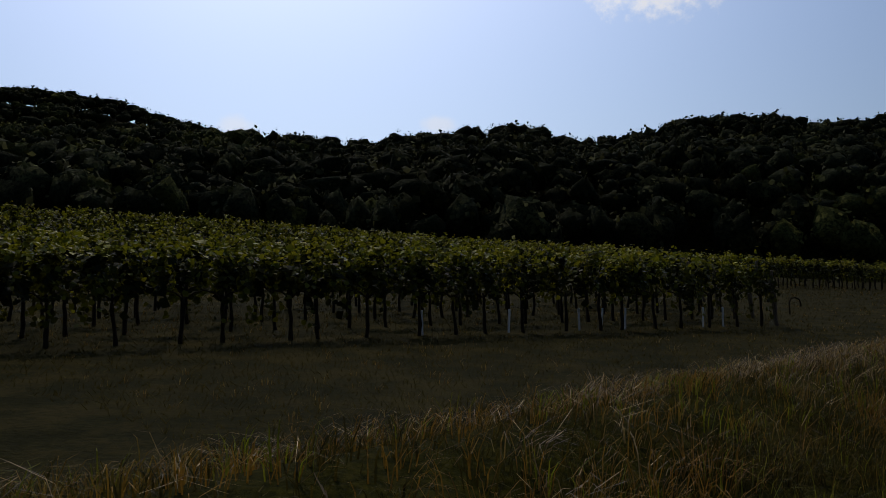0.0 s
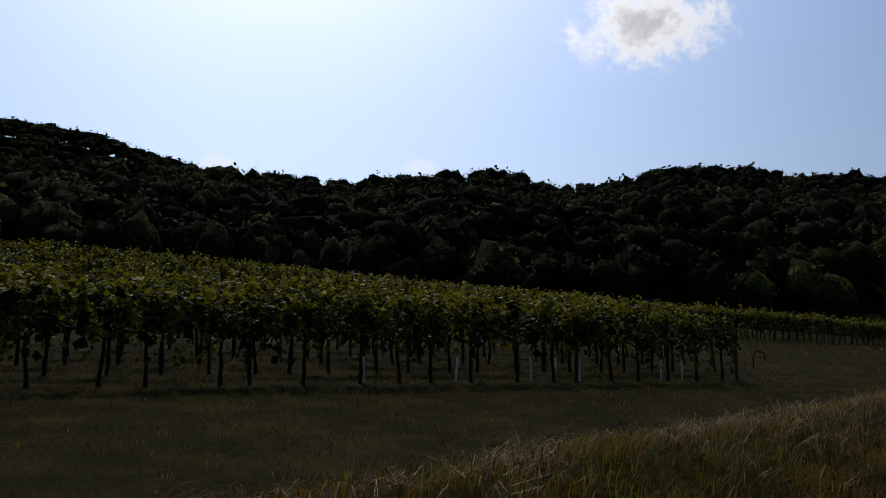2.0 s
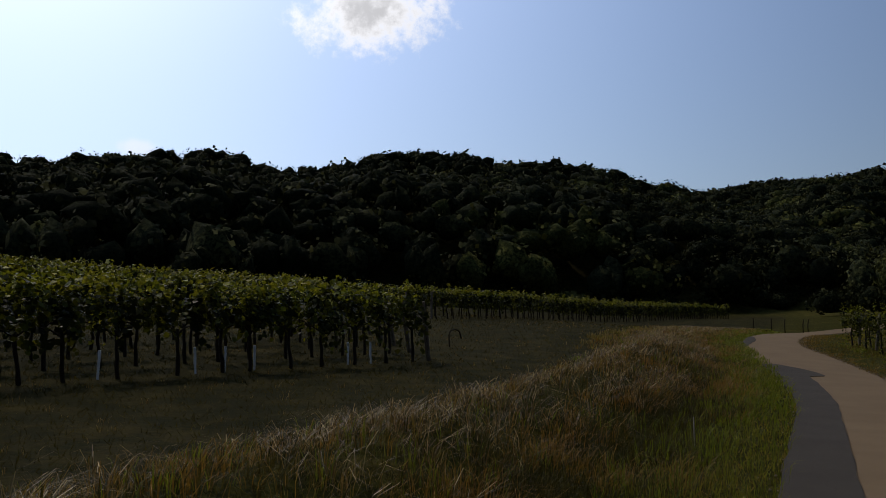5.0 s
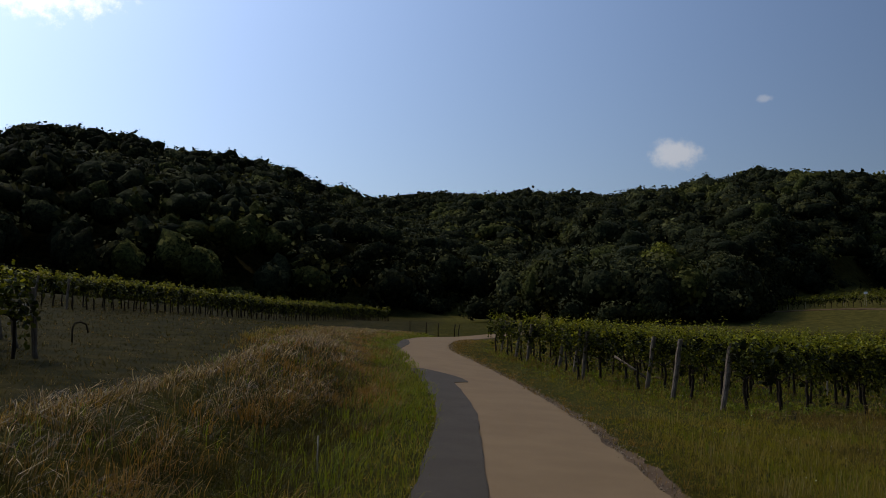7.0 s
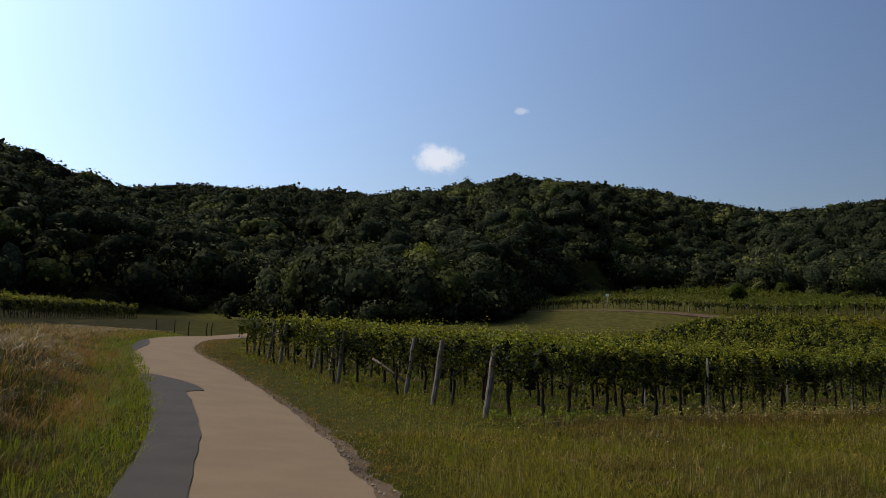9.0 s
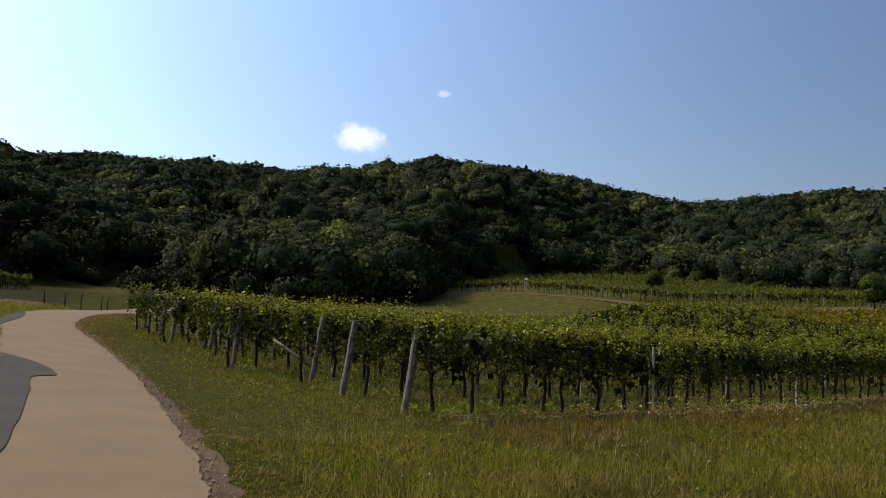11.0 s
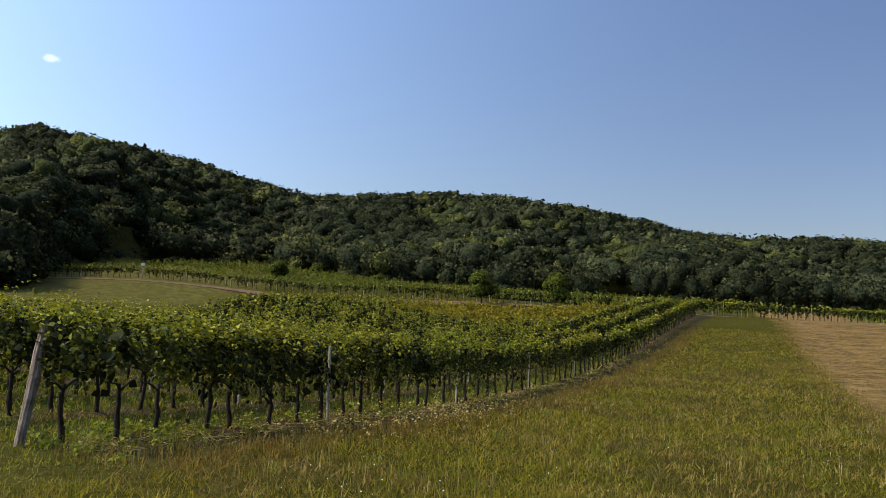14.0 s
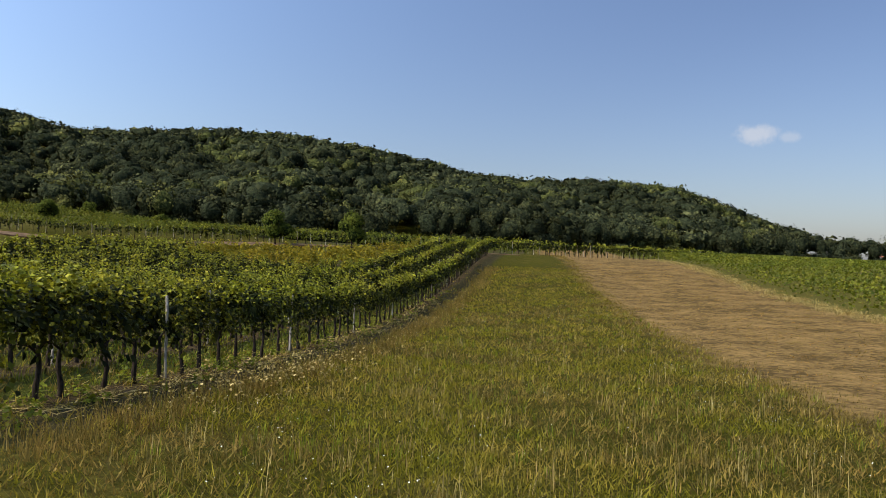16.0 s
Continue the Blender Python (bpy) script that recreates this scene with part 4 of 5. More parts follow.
# vines across the meadow's far end
for k in range(3):
    vine_row((131 + 3 * k, -14), (152 + 3 * k, -60), "grapevine row across the end of the meadow", "far end vine rows", 45, 0.27, shape=CLUMP_SHAPE,
             plants="joined" if k == 0 else "", end_post=False, stakes=5.0)

# gravel track below the terrace


def build_track():
    verts, faces = [], []
    line = smooth_line([tuple(CORNER + ROW * (109.5 - 0.085 * n + 0.5 * math.sin(n / 19.0)) + ACROSS * n) for n in range(-4, 116, 8)], 2.0)
    side = np.gradient(line, axis=0)
    side = np.stack([side[:, 1], -side[:, 0]], 1) / np.linalg.norm(side, axis=1, keepdims=True)
    for p, q in zip(line, side):
        for o in (-1.0, -0.4, 0.4, 1.0):
            c = p + q * o
            verts.append((c[0], c[1], height(*c) + 0.06))
    for i in range(len(line) - 1):
        for k in range(3):
            faces.append((i * 4 + k, i * 4 + k + 1, i * 4 + k + 5, i * 4 + k + 4))
    ob = mesh_object("track", verts, faces, EARTH)
    solid = ob.modifiers.new("thickness", "SOLIDIFY")
    solid.thickness = 0.15
    tagged(ob, "pale vineyard track below the terrace rows", "track", kind="structure")


build_track()

# ---- crop field ----


def build_crop():
    pts = []
    for line in range(34):
        y0 = -3.4 - 2.0 * line
        x = np.arange(26, 250 if line < 14 else 210, 0.22 if line < 6 else 0.5)
        x = x + rng.uniform(-0.2, 0.2, len(x))
        pts.append(np.column_stack([x, -0.29 * x + y0 + rng.normal(0, 0.35, len(x))]))
    p = np.concatenate(pts)
    p = np.repeat(p, 6, axis=0)
    z = rng.beta(2.0, 1.0, len(p)) * 1.35
    c = np.column_stack([p + rng.normal(0, 0.25, p.shape), valley(p[:, 0], p[:, 1]) + z])
    nor = rng.normal(0, 0.55, (len(c), 3)) + np.array([0, 0, 0.8])
    ob = array_object("crop_field", leaves(c, nor, rng.uniform(0.10, 0.24, len(c)), CLUMP_SHAPE), 4, CROP_LEAF)
    tagged(ob, "leafy green crop in close rows beside the stubble strip", "crop", kind="stuff")


build_crop()

# ---- lone trees ----


def lone_tree(x, y, tall, wide, label, seed, name="tree", dense=2400, leaf=0.05, skin=None):
    r = random.Random(seed)
    tree = thing(name, (x, y, float(land(x, y))), label, "tree" if name == "tree" else "bush")
    stem = tall * (0.3 if name == "tree" else 0.12)
    pts = [Vector((0, 0, -0.2)), Vector((r.uniform(-.1, .1), r.uniform(-.1, .1), stem * 0.6)), Vector((r.uniform(-.2, .2), r.uniform(-.2, .2), stem * 1.3)), Vector((0, 0, tall * 0.7))]
    v, f = tube(pts, [tall * 0.03, tall * 0.024, tall * 0.018, tall * 0.006], 7)
    for k in range(6):
        w = k * 2.4 + r.uniform(-0.4, 0.4)
        out = Vector((math.cos(w), math.sin(w), 0)) * wide * 0.33
        v2, f2 = tube([pts[2], pts[2] + out * 0.5 + Vector((0, 0, tall * 0.12)), pts[2] + out + Vector((0, 0, tall * 0.3))], [tall * 0.012, tall * 0.009, tall * 0.003], 5)
        f += [tuple(len(v) + i for i in q) for q in f2]
        v += v2
    mesh_object("trunk", v, f, BARK, tree, smooth=True)
    pos, nor, size, cen, rad, rounded = crown_template(9 if dense < 4000 else 14, dense, leaf, 500 + seed)
    scale = np.array([wide, wide, tall * 1.06])
    lift = np.array([0, 0, 0.0])
    # solid lobes under the leaves, coloured dark as the crown's inner shade
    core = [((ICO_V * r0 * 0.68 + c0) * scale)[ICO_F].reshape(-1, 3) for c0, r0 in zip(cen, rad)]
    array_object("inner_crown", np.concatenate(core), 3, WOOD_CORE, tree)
    array_object("crown", leaves(pos * scale * np.array([1.05, 1.05, 1]) + lift, nor, size * wide, CLUMP_SHAPE, 0.12), 4, skin or TREE_LEAF, tree,
                 normals=np.repeat(rounded / np.linalg.norm(rounded, axis=1, keepdims=True), 4, axis=0))
    return tree


lone_tree(162, 50, 4.3, 4.2, "round dark bush by the vineyard track", 1, "bush")
lone_tree(136, 14, 4.6, 4.8, "small rounded tree beside the vineyard track", 2)
lone_tree(131, 4, 5.0, 4.0, "small bright tree beside the vineyard track", 3)
lone_tree(228, 58, 3.6, 3.8, "small round bush at the wood's edge", 4, "bush")
lone_tree(181, 35, 3.0, 3.0, "low bush above the terrace vines", 5, "bush")
lone_tree(130.0, 94.6, 13.2, 10.5, "tall broadleaf tree with lit yellow-green crown at the wood's edge", 11, dense=6500, leaf=0.032, skin=LIT_LEAF)
lone_tree(123.2, 86.7, 7.4, 7.6, "round green tree before the taller wood", 12, dense=4500, leaf=0.04, skin=WOOD_LEAVES[2])
lone_tree(128.7, 81.9, 8.1, 7.8, "round grey-green tree before the dark wood", 13, dense=4500, leaf=0.04, skin=WOOD_LEAVES[1])
lone_tree(118.5, 93.1, 7.2, 7.0, "dark round tree at the wood's edge", 14, dense=4500, leaf=0.04, skin=WOOD_LEAVES[0])
lone_tree(183.7, 102.5, 2.4, 3.2, "small round bush before the dark wood", 15, "bush")
lone_tree(193.8, 102.6, 2.5, 3.0, "small round bush before the dark wood", 16, "bush")

# ---- grass ----


def blades(points, tall, wide, lean, bend=0.5):
    """Three-sided curved blades: a quad and a tip, as two quads each."""
    n = len(points)
    a = rng.uniform(0, 2 * np.pi, n)
    side = np.column_stack([np.cos(a), np.sin(a), np.zeros(n)])
    out = np.column_stack([-np.sin(a), np.cos(a), np.zeros(n)]) * (lean * rng.uniform(0.2, 1.0, n))[:, None]
    up = np.array([0, 0, 1.0])
    w = (wide * rng.uniform(0.7, 1.3, n))[:, None]
    t = tall[:, None]
    p0 = points
    p1 = points + (up * 0.55 + out * 0.35) * t
    p2 = points + (up * (1.0 - 0.25 * bend) + out * (1.0 + bend)) * t
    quad1 = np.stack([p0 - side * w, p0 + side * w, p1 + side * w * 0.8, p1 - side * w * 0.8], 1)
    quad2 = np.stack([p1 - side * w * 0.8, p1 + side * w * 0.8, p2 + side * w * 0.15, p2 - side * w * 0.15], 1)
    return np.concatenate([quad1, quad2], 1).reshape(-1, 3)


def scatter(count, near, far, b0, b1, power, centre=(10, 9)):
    r = (near ** power + rng.uniform(0, 1, count) * (far ** power - near ** power)) ** (1 / power)
    b = np.radians(rng.uniform(b0, b1, count))
    return centre[0] - np.sin(b) * r, centre[1] + np.cos(b) * r, r


def needles(points, tall, wide, lean):
    """Short one-triangle blades for the turf."""
    n = len(points)
    a = rng.uniform(0, 2 * np.pi, n)
    side = np.column_stack([np.cos(a), np.sin(a), np.zeros(n)]) * wide[:, None]
    tip = points + np.column_stack([rng.normal(0, lean, n), rng.normal(0, lean, n), np.ones(n)]) * tall[:, None]
    return np.stack([points - side, points + side, tip], 1).reshape(-1, 3)


def on_meadow(x, y, off, thin=0.8):
    edge = (-0.2594 * x + 9.66) - y
    rel = np.column_stack([x, y]) - CORNER
    inside = (rel @ ACROSS > -1.7 + 0.35 * np.sin(x * 0.9)) & (rel @ ROW > 0.5)
    return (off > 1.72 + 0.2 * np.sin(x * 1.9) + rng.exponential(0.22, len(x))) & ~((edge > 0.5) & (x > 24)) & ~(inside & (rng.uniform(0, 1, len(x)) < thin))


def trodden(x, y):
    """The short turf before the row ends."""
    rel = np.column_stack([x, y]) - CORNER
    run, across = rel @ ROW, rel @ ACROSS
    return (run > -6.3) & (run < 0.24 * across + 1.0) & (across > -2.6) & (across < 17)


def tufted(x, y, scale):
    return np.array([noise.noise(Vector((a * scale, b * scale, 5.0))) for a, b in zip(x, y)])


def build_meadow():
    x, y, r = scatter(400000, 3.0, 95, -140, -15, 0.7)
    off = lane_offset(x, y)
    m = on_meadow(x, y, off)
    x, y, r, off = x[m], y[m], r[m], off[m]
    pts = np.column_stack([x, y, valley(x, y) - 0.01])
    verge = np.clip((off - 1.3) / 3.0, 0.3, 1)
    verge = np.where(trodden(x, y), verge * 0.45, verge)
    tall, wide = rng.uniform(0.03, 0.17, len(x)) * verge, 0.003 + 0.0007 * r
    dry = tufted(x, y, 0.22) + 0.5 * tufted(x, y, 0.9) + 0.4 * np.clip(2.2 - off, 0, 1) + rng.normal(0, 0.12, len(x)) > 0.12
    for name, m, material, label in (("meadow_turf", ~dry, GRASS_BLADE, "thick green meadow turf beside the lane"), ("dry_turf", dry, MEADOW_DRY, "dull olive turf in patches of the meadow")):
        ob = array_object(name, needles(pts[m], tall[m], wide[m], 0.7), 3, material)
        tagged(ob, label, "grass", kind="stuff")


def tussocks(name, spots, per, reach, tall, wide, material, label, spread=0.10, bend=0.8, lay=0.15):
    """Grass growing in tufts: blades fan out from each root."""
    n = len(spots)
    root = np.repeat(spots, per, axis=0)
    size = np.repeat(rng.uniform(0.6, 1.25, n), per)
    a = rng.uniform(0, 2 * np.pi, n * per)
    out = np.column_stack([np.cos(a), np.sin(a)])
    base = root[:, :2] + out * (spread * size * np.sqrt(rng.uniform(0, 1, n * per)))[:, None]
    t = tall * size * rng.uniform(0.55, 1.1, n * per)
    lean = (reach * rng.uniform(lay, 1.0, n * per))[:, None]
    wind = np.array([0.26, -0.2])
    flow = (out * lean + wind * lean)
    far = np.hypot(root[:, 0] - 8, root[:, 1] - 7)
    w = (wide * (0.6 + far / 18.0))[:, None]
    side = np.column_stack([-out[:, 1], out[:, 0], np.zeros(n * per)]) * w
    p0 = np.column_stack([base, valley(base[:, 0], base[:, 1]) - 0.02])
    curl = (lean[:, 0] * bend)[:, None] * rng.uniform(0.5, 1.3, (n * per, 1))
    up = np.array([[0, 0, 1.0]]) * t[:, None]
    go = np.column_stack([flow, np.zeros(n * per)]) * t[:, None]
    p1 = p0 + up * 0.45 + go * 0.14
    p2 = p0 + up * (0.80 - 0.10 * curl) + go * (0.42 + 0.10 * curl)
    p3 = p0 + up * (0.98 - 0.42 * curl) + go * (0.80 + 0.30 * curl)
    q1 = np.stack([p0 - side, p0 + side, p1 + side * 0.9, p1 - side * 0.9], 1)
    q2 = np.stack([p1 - side * 0.9, p1 + side * 0.9, p2 + side * 0.6, p2 - side * 0.6], 1)
    q3 = np.stack([p2 - side * 0.6, p2 + side * 0.6, p3 + side * 0.12, p3 - side * 0.12], 1)
    ob = array_object(name, np.concatenate([q1, q2, q3], 1).reshape(-1, 3), 4, material)
    return tagged(ob, label, "grass", kind="stuff")


def meadow_spots(count, far, lowest=2.4):
    x, y, r = scatter(count, 3.0, far, -140, -15, 0.8)
    off = lane_offset(x, y)
    m = on_meadow(x, y, off, 0.95) & (off > lowest) & ~(trodden(x, y) & (rng.uniform(0, 1, count) < 0.88)) & (tufted(x + 17 * lowest, y, 0.45) + rng.normal(0, 0.2, count) > 0.0)
    return np.column_stack([x[m], y[m]])


def edge_spots(count, slope, level, width, x0=26, x1=140):
    """Roots along a field's edge."""
    x = x0 + (x1 - x0) * rng.uniform(0, 1, count) ** 1.6
    return np.column_stack([x, slope * x + level + rng.normal(0, width, count)])


def build_bank():
    x, y, r = scatter(150000, 3.0, 75, -75, 45, 0.75, (3, 3))
    off = lane_offset(x, y)
    keep = (off < -1.2) & ((off > -7.5) | (rng.uniform(0, 1, len(x)) < 0.55))
    x, y, r, off = x[keep], y[keep], r[keep], off[keep]
    pts = np.column_stack([x, y, valley(x, y) - 0.01])
    m = off > -1.9
    tall, wide = rng.uniform(0.03, 0.13, len(x)), 0.0025 + 0.0006 * r
    ob = array_object("verge_grass", needles(pts[m], tall[m], wide[m], 0.55), 3, GRASS_BLADE)
    tagged(ob, "short grass along the lane's edge", "grass", kind="stuff")
    ob = array_object("mown_grass", needles(pts[~m], tall[~m] * 0.8, wide[~m], 0.8), 3, DULL)
    tagged(ob, "dull short grass on the mown field", "grass", kind="stuff")
    def beside(count, lo, hi):
        i = np.argmin(np.abs(LANE_LINE[:, 1] + 5.0)) + (rng.uniform(0, 1, count) ** 1.4 * (np.argmin(np.abs(LANE_LINE[:, 1] - 62.0)) - np.argmin(np.abs(LANE_LINE[:, 1] + 5.0)))).astype(int)
        o = rng.uniform(lo, hi, count)
        p = LANE_LINE[i] + LANE_SIDE[i] * o[:, None] + LANE_WAY[i] * rng.uniform(-0.3, 0.3, count)[:, None]
        return p, tufted(p[:, 0], p[:, 1], 0.5)

    p, lump = beside(5400, -7.2, -3.4)
    straw = (lump + rng.normal(0, 0.2, len(p)) > -0.08) & (rng.uniform(0, 1, len(p)) < np.interp(p[:, 1], [6, 12], [0.12, 0.34]))
    tussocks("bleached_tussocks", p[straw], 10, 1.5, 0.44, 0.005, STRAW, "bleached grass tussocks bent over along the bank's crest", 0.16, 1.1, 0.5)
    green = ~straw & (rng.uniform(0, 1, len(p)) < 0.08)
    tussocks("green_crest_grass", p[green], 8, 1.0, 0.34, 0.006, LUSH, "green grass among the bank's dry tussocks", 0.2)
    straw |= green
    rusty = ~straw & (rng.uniform(0, 1, len(p)) < 0.42)
    tussocks("rusty_crest_grass", p[rusty], 8, 1.2, 0.34, 0.005, RUST, "rust-brown grass among the bank's bleached tussocks", 0.2, 0.9, 0.4)
    straw |= rusty
    tussocks("dull_tussocks", p[~straw], 5, 1.2, 0.28, 0.007, DULL, "dull brown-green grass between bleached tussocks on the bank", 0.2, 0.9, 0.4)
    p, lump = beside(3800, -3.9, -2.0)
    pick = rng.uniform(0, 1, len(p)) < np.interp(lane_offset(p[:, 0], p[:, 1]), [-3.2, -2.2], [0.06, 0.6])
    tussocks("green_slope_grass", p[pick], 8, 0.8, 0.36, 0.006, LUSH, "green grass mixed into the bank's slope", 0.2)
    p, lump = p[~pick], lump[~pick]
    tussocks("rusty_grass", p[lump > -0.05], 9, 1.2, 0.38, 0.005, RUST, "rust-brown dry grass on the bank's slope", 0.2, 0.9, 0.4)
    tussocks("slope_grass", p[lump <= 0.0], 9, 1.2, 0.32, 0.006, DULL, "dull grass on the bank's slope", 0.2, 0.9, 0.4)
    p, lump = beside(2400, -2.1, -1.22)
    tussocks("lush_verge_tufts", p, 4, 0.9, 0.22, 0.006, LUSH, "bright green grass tufts along the lane's edge", 0.15)
    x, y, r = scatter(2200, 3.0, 70, -75, 40, 1.2, (3, 3))
    off = lane_offset(x, y)
    m = off < -7.0
    tussocks("field_tufts", np.column_stack([x[m], y[m]]), 5, 0.9, 0.16, 0.004, STRAW, "thin dry tufts left in the mown field")


def field_side(count, y0, y1):
    """Roots on the rough field side of the bank."""
    i = rng.integers(int(np.argmin(np.abs(LANE_LINE[:, 1] - y0))), int(np.argmin(np.abs(LANE_LINE[:, 1] - y1))), count)
    p = LANE_LINE[i] - LANE_SIDE[i] * rng.uniform(2.2, 8.5, count)[:, None]
    return p[tufted(p[:, 0], p[:, 1], 0.35) + rng.normal(0, 0.2, count) > -0.1]


build_meadow()
build_bank()
tussocks("field_straw", field_side(800, 30, 62), 7, 1.1, 0.36, 0.0045, STALK, "tall tan grass on the rough field side", 0.3, 0.8)
tussocks("field_rust_grass", field_side(700, 28, 60), 7, 1.1, 0.34, 0.0045, RUST, "rust-brown grass on the rough field side", 0.3, 0.8)
tussocks("field_green_grass", field_side(400, 30, 62), 7, 0.9, 0.3, 0.005, GRASS_BLADE, "yellow-green grass on the rough field side", 0.3, 0.7)
tussocks("meadow_tufts", meadow_spots(9000, 60), 9, 0.5, 0.21, 0.0032, GRASS_BLADE, "tufts of taller meadow grass going yellow")
tussocks("olive_tufts", meadow_spots(7000, 70, 2.0), 8, 0.6, 0.19, 0.0032, MEADOW_DRY, "olive and brownish grass tufts in the meadow")
tussocks("lush_tufts", meadow_spots(4500, 60, 3.0), 9, 0.5, 0.24, 0.0034, LUSH, "fresh green tufts in the meadow")
tussocks("seed_stalks", meadow_spots(7500, 55), 4, 0.4, 0.36, 0.0024, STALK, "pale dry seed stalks standing in the meadow", 0.25, 0.3)
tussocks("field_edge_straw", edge_spots(1300, -0.29, -1.9, 0.6, 30), 7, 1.7, 0.24, 0.0035, STALK, "tan dry grass along the crop's edge", 0.4)
tussocks("strip_edge_straw", edge_spots(1500, -0.2594, 9.2, 0.55), 6, 1.5, 0.13, 0.004, MEADOW_DRY, "pale dry grass along the stubble strip's edge", 0.3)
tussocks("mown_stubs", edge_spots(3200, -0.25, 2.6, 4.2, 24, 100), 3, 1.8, 0.07, 0.006, MEADOW_DRY, "dull mown tufts on the brown strip", 0.3)
tussocks("stubble", edge_spots(2600, -0.25, 2.2, 4.6, 24, 110), 3, 1.6, 0.07, 0.006, RUST, "short dry stubble on the brown strip", 0.25)


def row_weeds(count=900, out=-2.2, spread=0.4, reach=80.0):
    d = reach * rng.uniform(0, 1, count) ** 1.3
    return CORNER + ROW * d[:, None] + ACROSS * rng.normal(out, spread, count)[:, None]


def between_rows(count, reach=46.0):
    """Roots in the alleys between the first rows."""
    d = reach * rng.uniform(0, 1, count) ** 1.3
    n = 3.0 * rng.integers(0, 5, count) + rng.normal(1.3, 0.75, count)
    return CORNER + ROW * (d + 0.24 * n)[:, None] + ACROSS * n[:, None]


tussocks("alley_grass", between_rows(1500), 7, 0.9, 0.22, 0.005, LUSH, "rank green grass between the vine rows", 0.25, 0.6)
tussocks("alley_dry_grass", between_rows(700), 7, 1.0, 0.2, 0.005, MEADOW_DRY, "dry grass between the vine rows", 0.25, 0.6)


tussocks("row_edge_weeds", row_weeds(), 9, 0.7, 0.34, 0.003, MEADOW_DRY, "dry brown weeds along the vineyard's edge", 0.2, 0.4)


def build_flowers():
    """White umbels and daisies: small many-sided heads on their stalks' height."""
    x, y, r = scatter(7500, 4.0, 60, -135, -50, 1.0)
    off = lane_offset(x, y)
    m = on_meadow(x, y, off, 1.0) & (off > 2.5) & (tufted(x, y, 0.3) > 0.05)
    x = np.concatenate([x[m], rng.normal(57, 1.3, 160), rng.normal(37, 0.8, 50), rng.normal(27, 0.6, 40)])
    y = np.concatenate([y[m], rng.normal(-1.2, 1.0, 160), rng.normal(2.2, 0.7, 50), rng.normal(4.6, 0.6, 40)])
    c = np.column_stack([x, y, valley(x, y) + rng.uniform(0.18, 0.4, len(x))])
    hexagon = np.array([(math.cos(k * math.pi / 3), math.sin(k * math.pi / 3)) for k in range(6)]) * 0.5
    nor = np.column_stack([rng.normal(0, 0.4, len(x)), rng.normal(0, 0.4, len(x)), np.ones(len(x))])
    ob = array_object("meadow_flowers", leaves(c, nor, rng.uniform(0.007, 0.018, len(x)), hexagon, 0.05), 6, FLOWER)
    tagged(ob, "small white wild flowers in the meadow", "flowers", kind="stuff")


build_flowers()


def row_end_spots(count):
    k = rng.integers(0, 9, count)
    d = 0.72 * k + rng.normal(-0.6, 1.3, count)
    p = CORNER + ROW * d[:, None] + ACROSS * (3.0 * k + rng.normal(0, 1.3, count))[:, None]
    return p[lane_offset(p[:, 0], p[:, 1]) > 3.4]


tussocks("row_end_grass", row_end_spots(260), 9, 0.9, 0.24, 0.004, MEADOW_DRY, "dry brown grass round the row ends", 0.25, 0.6)
tussocks("row_end_weeds", row_end_spots(420), 9, 0.9, 0.15, 0.005, LUSH, "green weeds round the row ends", 0.25, 0.6)


def build_umbels():
    """Dried flower heads on thin stalks along the vineyard's edge."""
    d = 2 + 60 * rng.uniform(0, 1, 700) ** 1.3
    d = np.where(rng.uniform(0, 1, 700) < 0.45, 9 + rng.normal(0, 2.6, 700), d)
    p = CORNER + ROW * d[:, None] + ACROSS * rng.normal(-2.7, 0.8, 700)[:, None]
    base = np.column_stack([p, valley(p[:, 0], p[:, 1])])
    tall = rng.uniform(0.25, 0.6, 700)
    heads = np.repeat(base + np.column_stack([np.zeros(700), np.zeros(700), tall]), 4, axis=0) + rng.normal(0, 0.035, (2800, 3))
    hexagon = np.array([(math.cos(k * math.pi / 3), math.sin(k * math.pi / 3)) for k in range(6)]) * 0.5
    nor = rng.normal(0, 0.5, (2800, 3)) + np.array([0, 0, 1.0])
    ob = array_object("dried_umbels", leaves(heads, nor, rng.uniform(0.02, 0.055, 2800), hexagon, 0.1), 6, STALK)
    tagged(ob, "dried brown umbels along the vineyard's edge", "weeds", kind="stuff")
    w = np.array([0.005, 0, 0])
    tip = base + np.column_stack([rng.normal(0, 0.04, 700), rng.normal(0, 0.04, 700), tall])
    stalk = np.stack([base - w, base + w, tip + w, tip - w], 1).reshape(-1, 3)
    ob = array_object("umbel_stalks", stalk, 4, RUST)
    tagged(ob, "thin dry stalks of roadside umbels", "weeds", kind="stuff")


build_umbels()


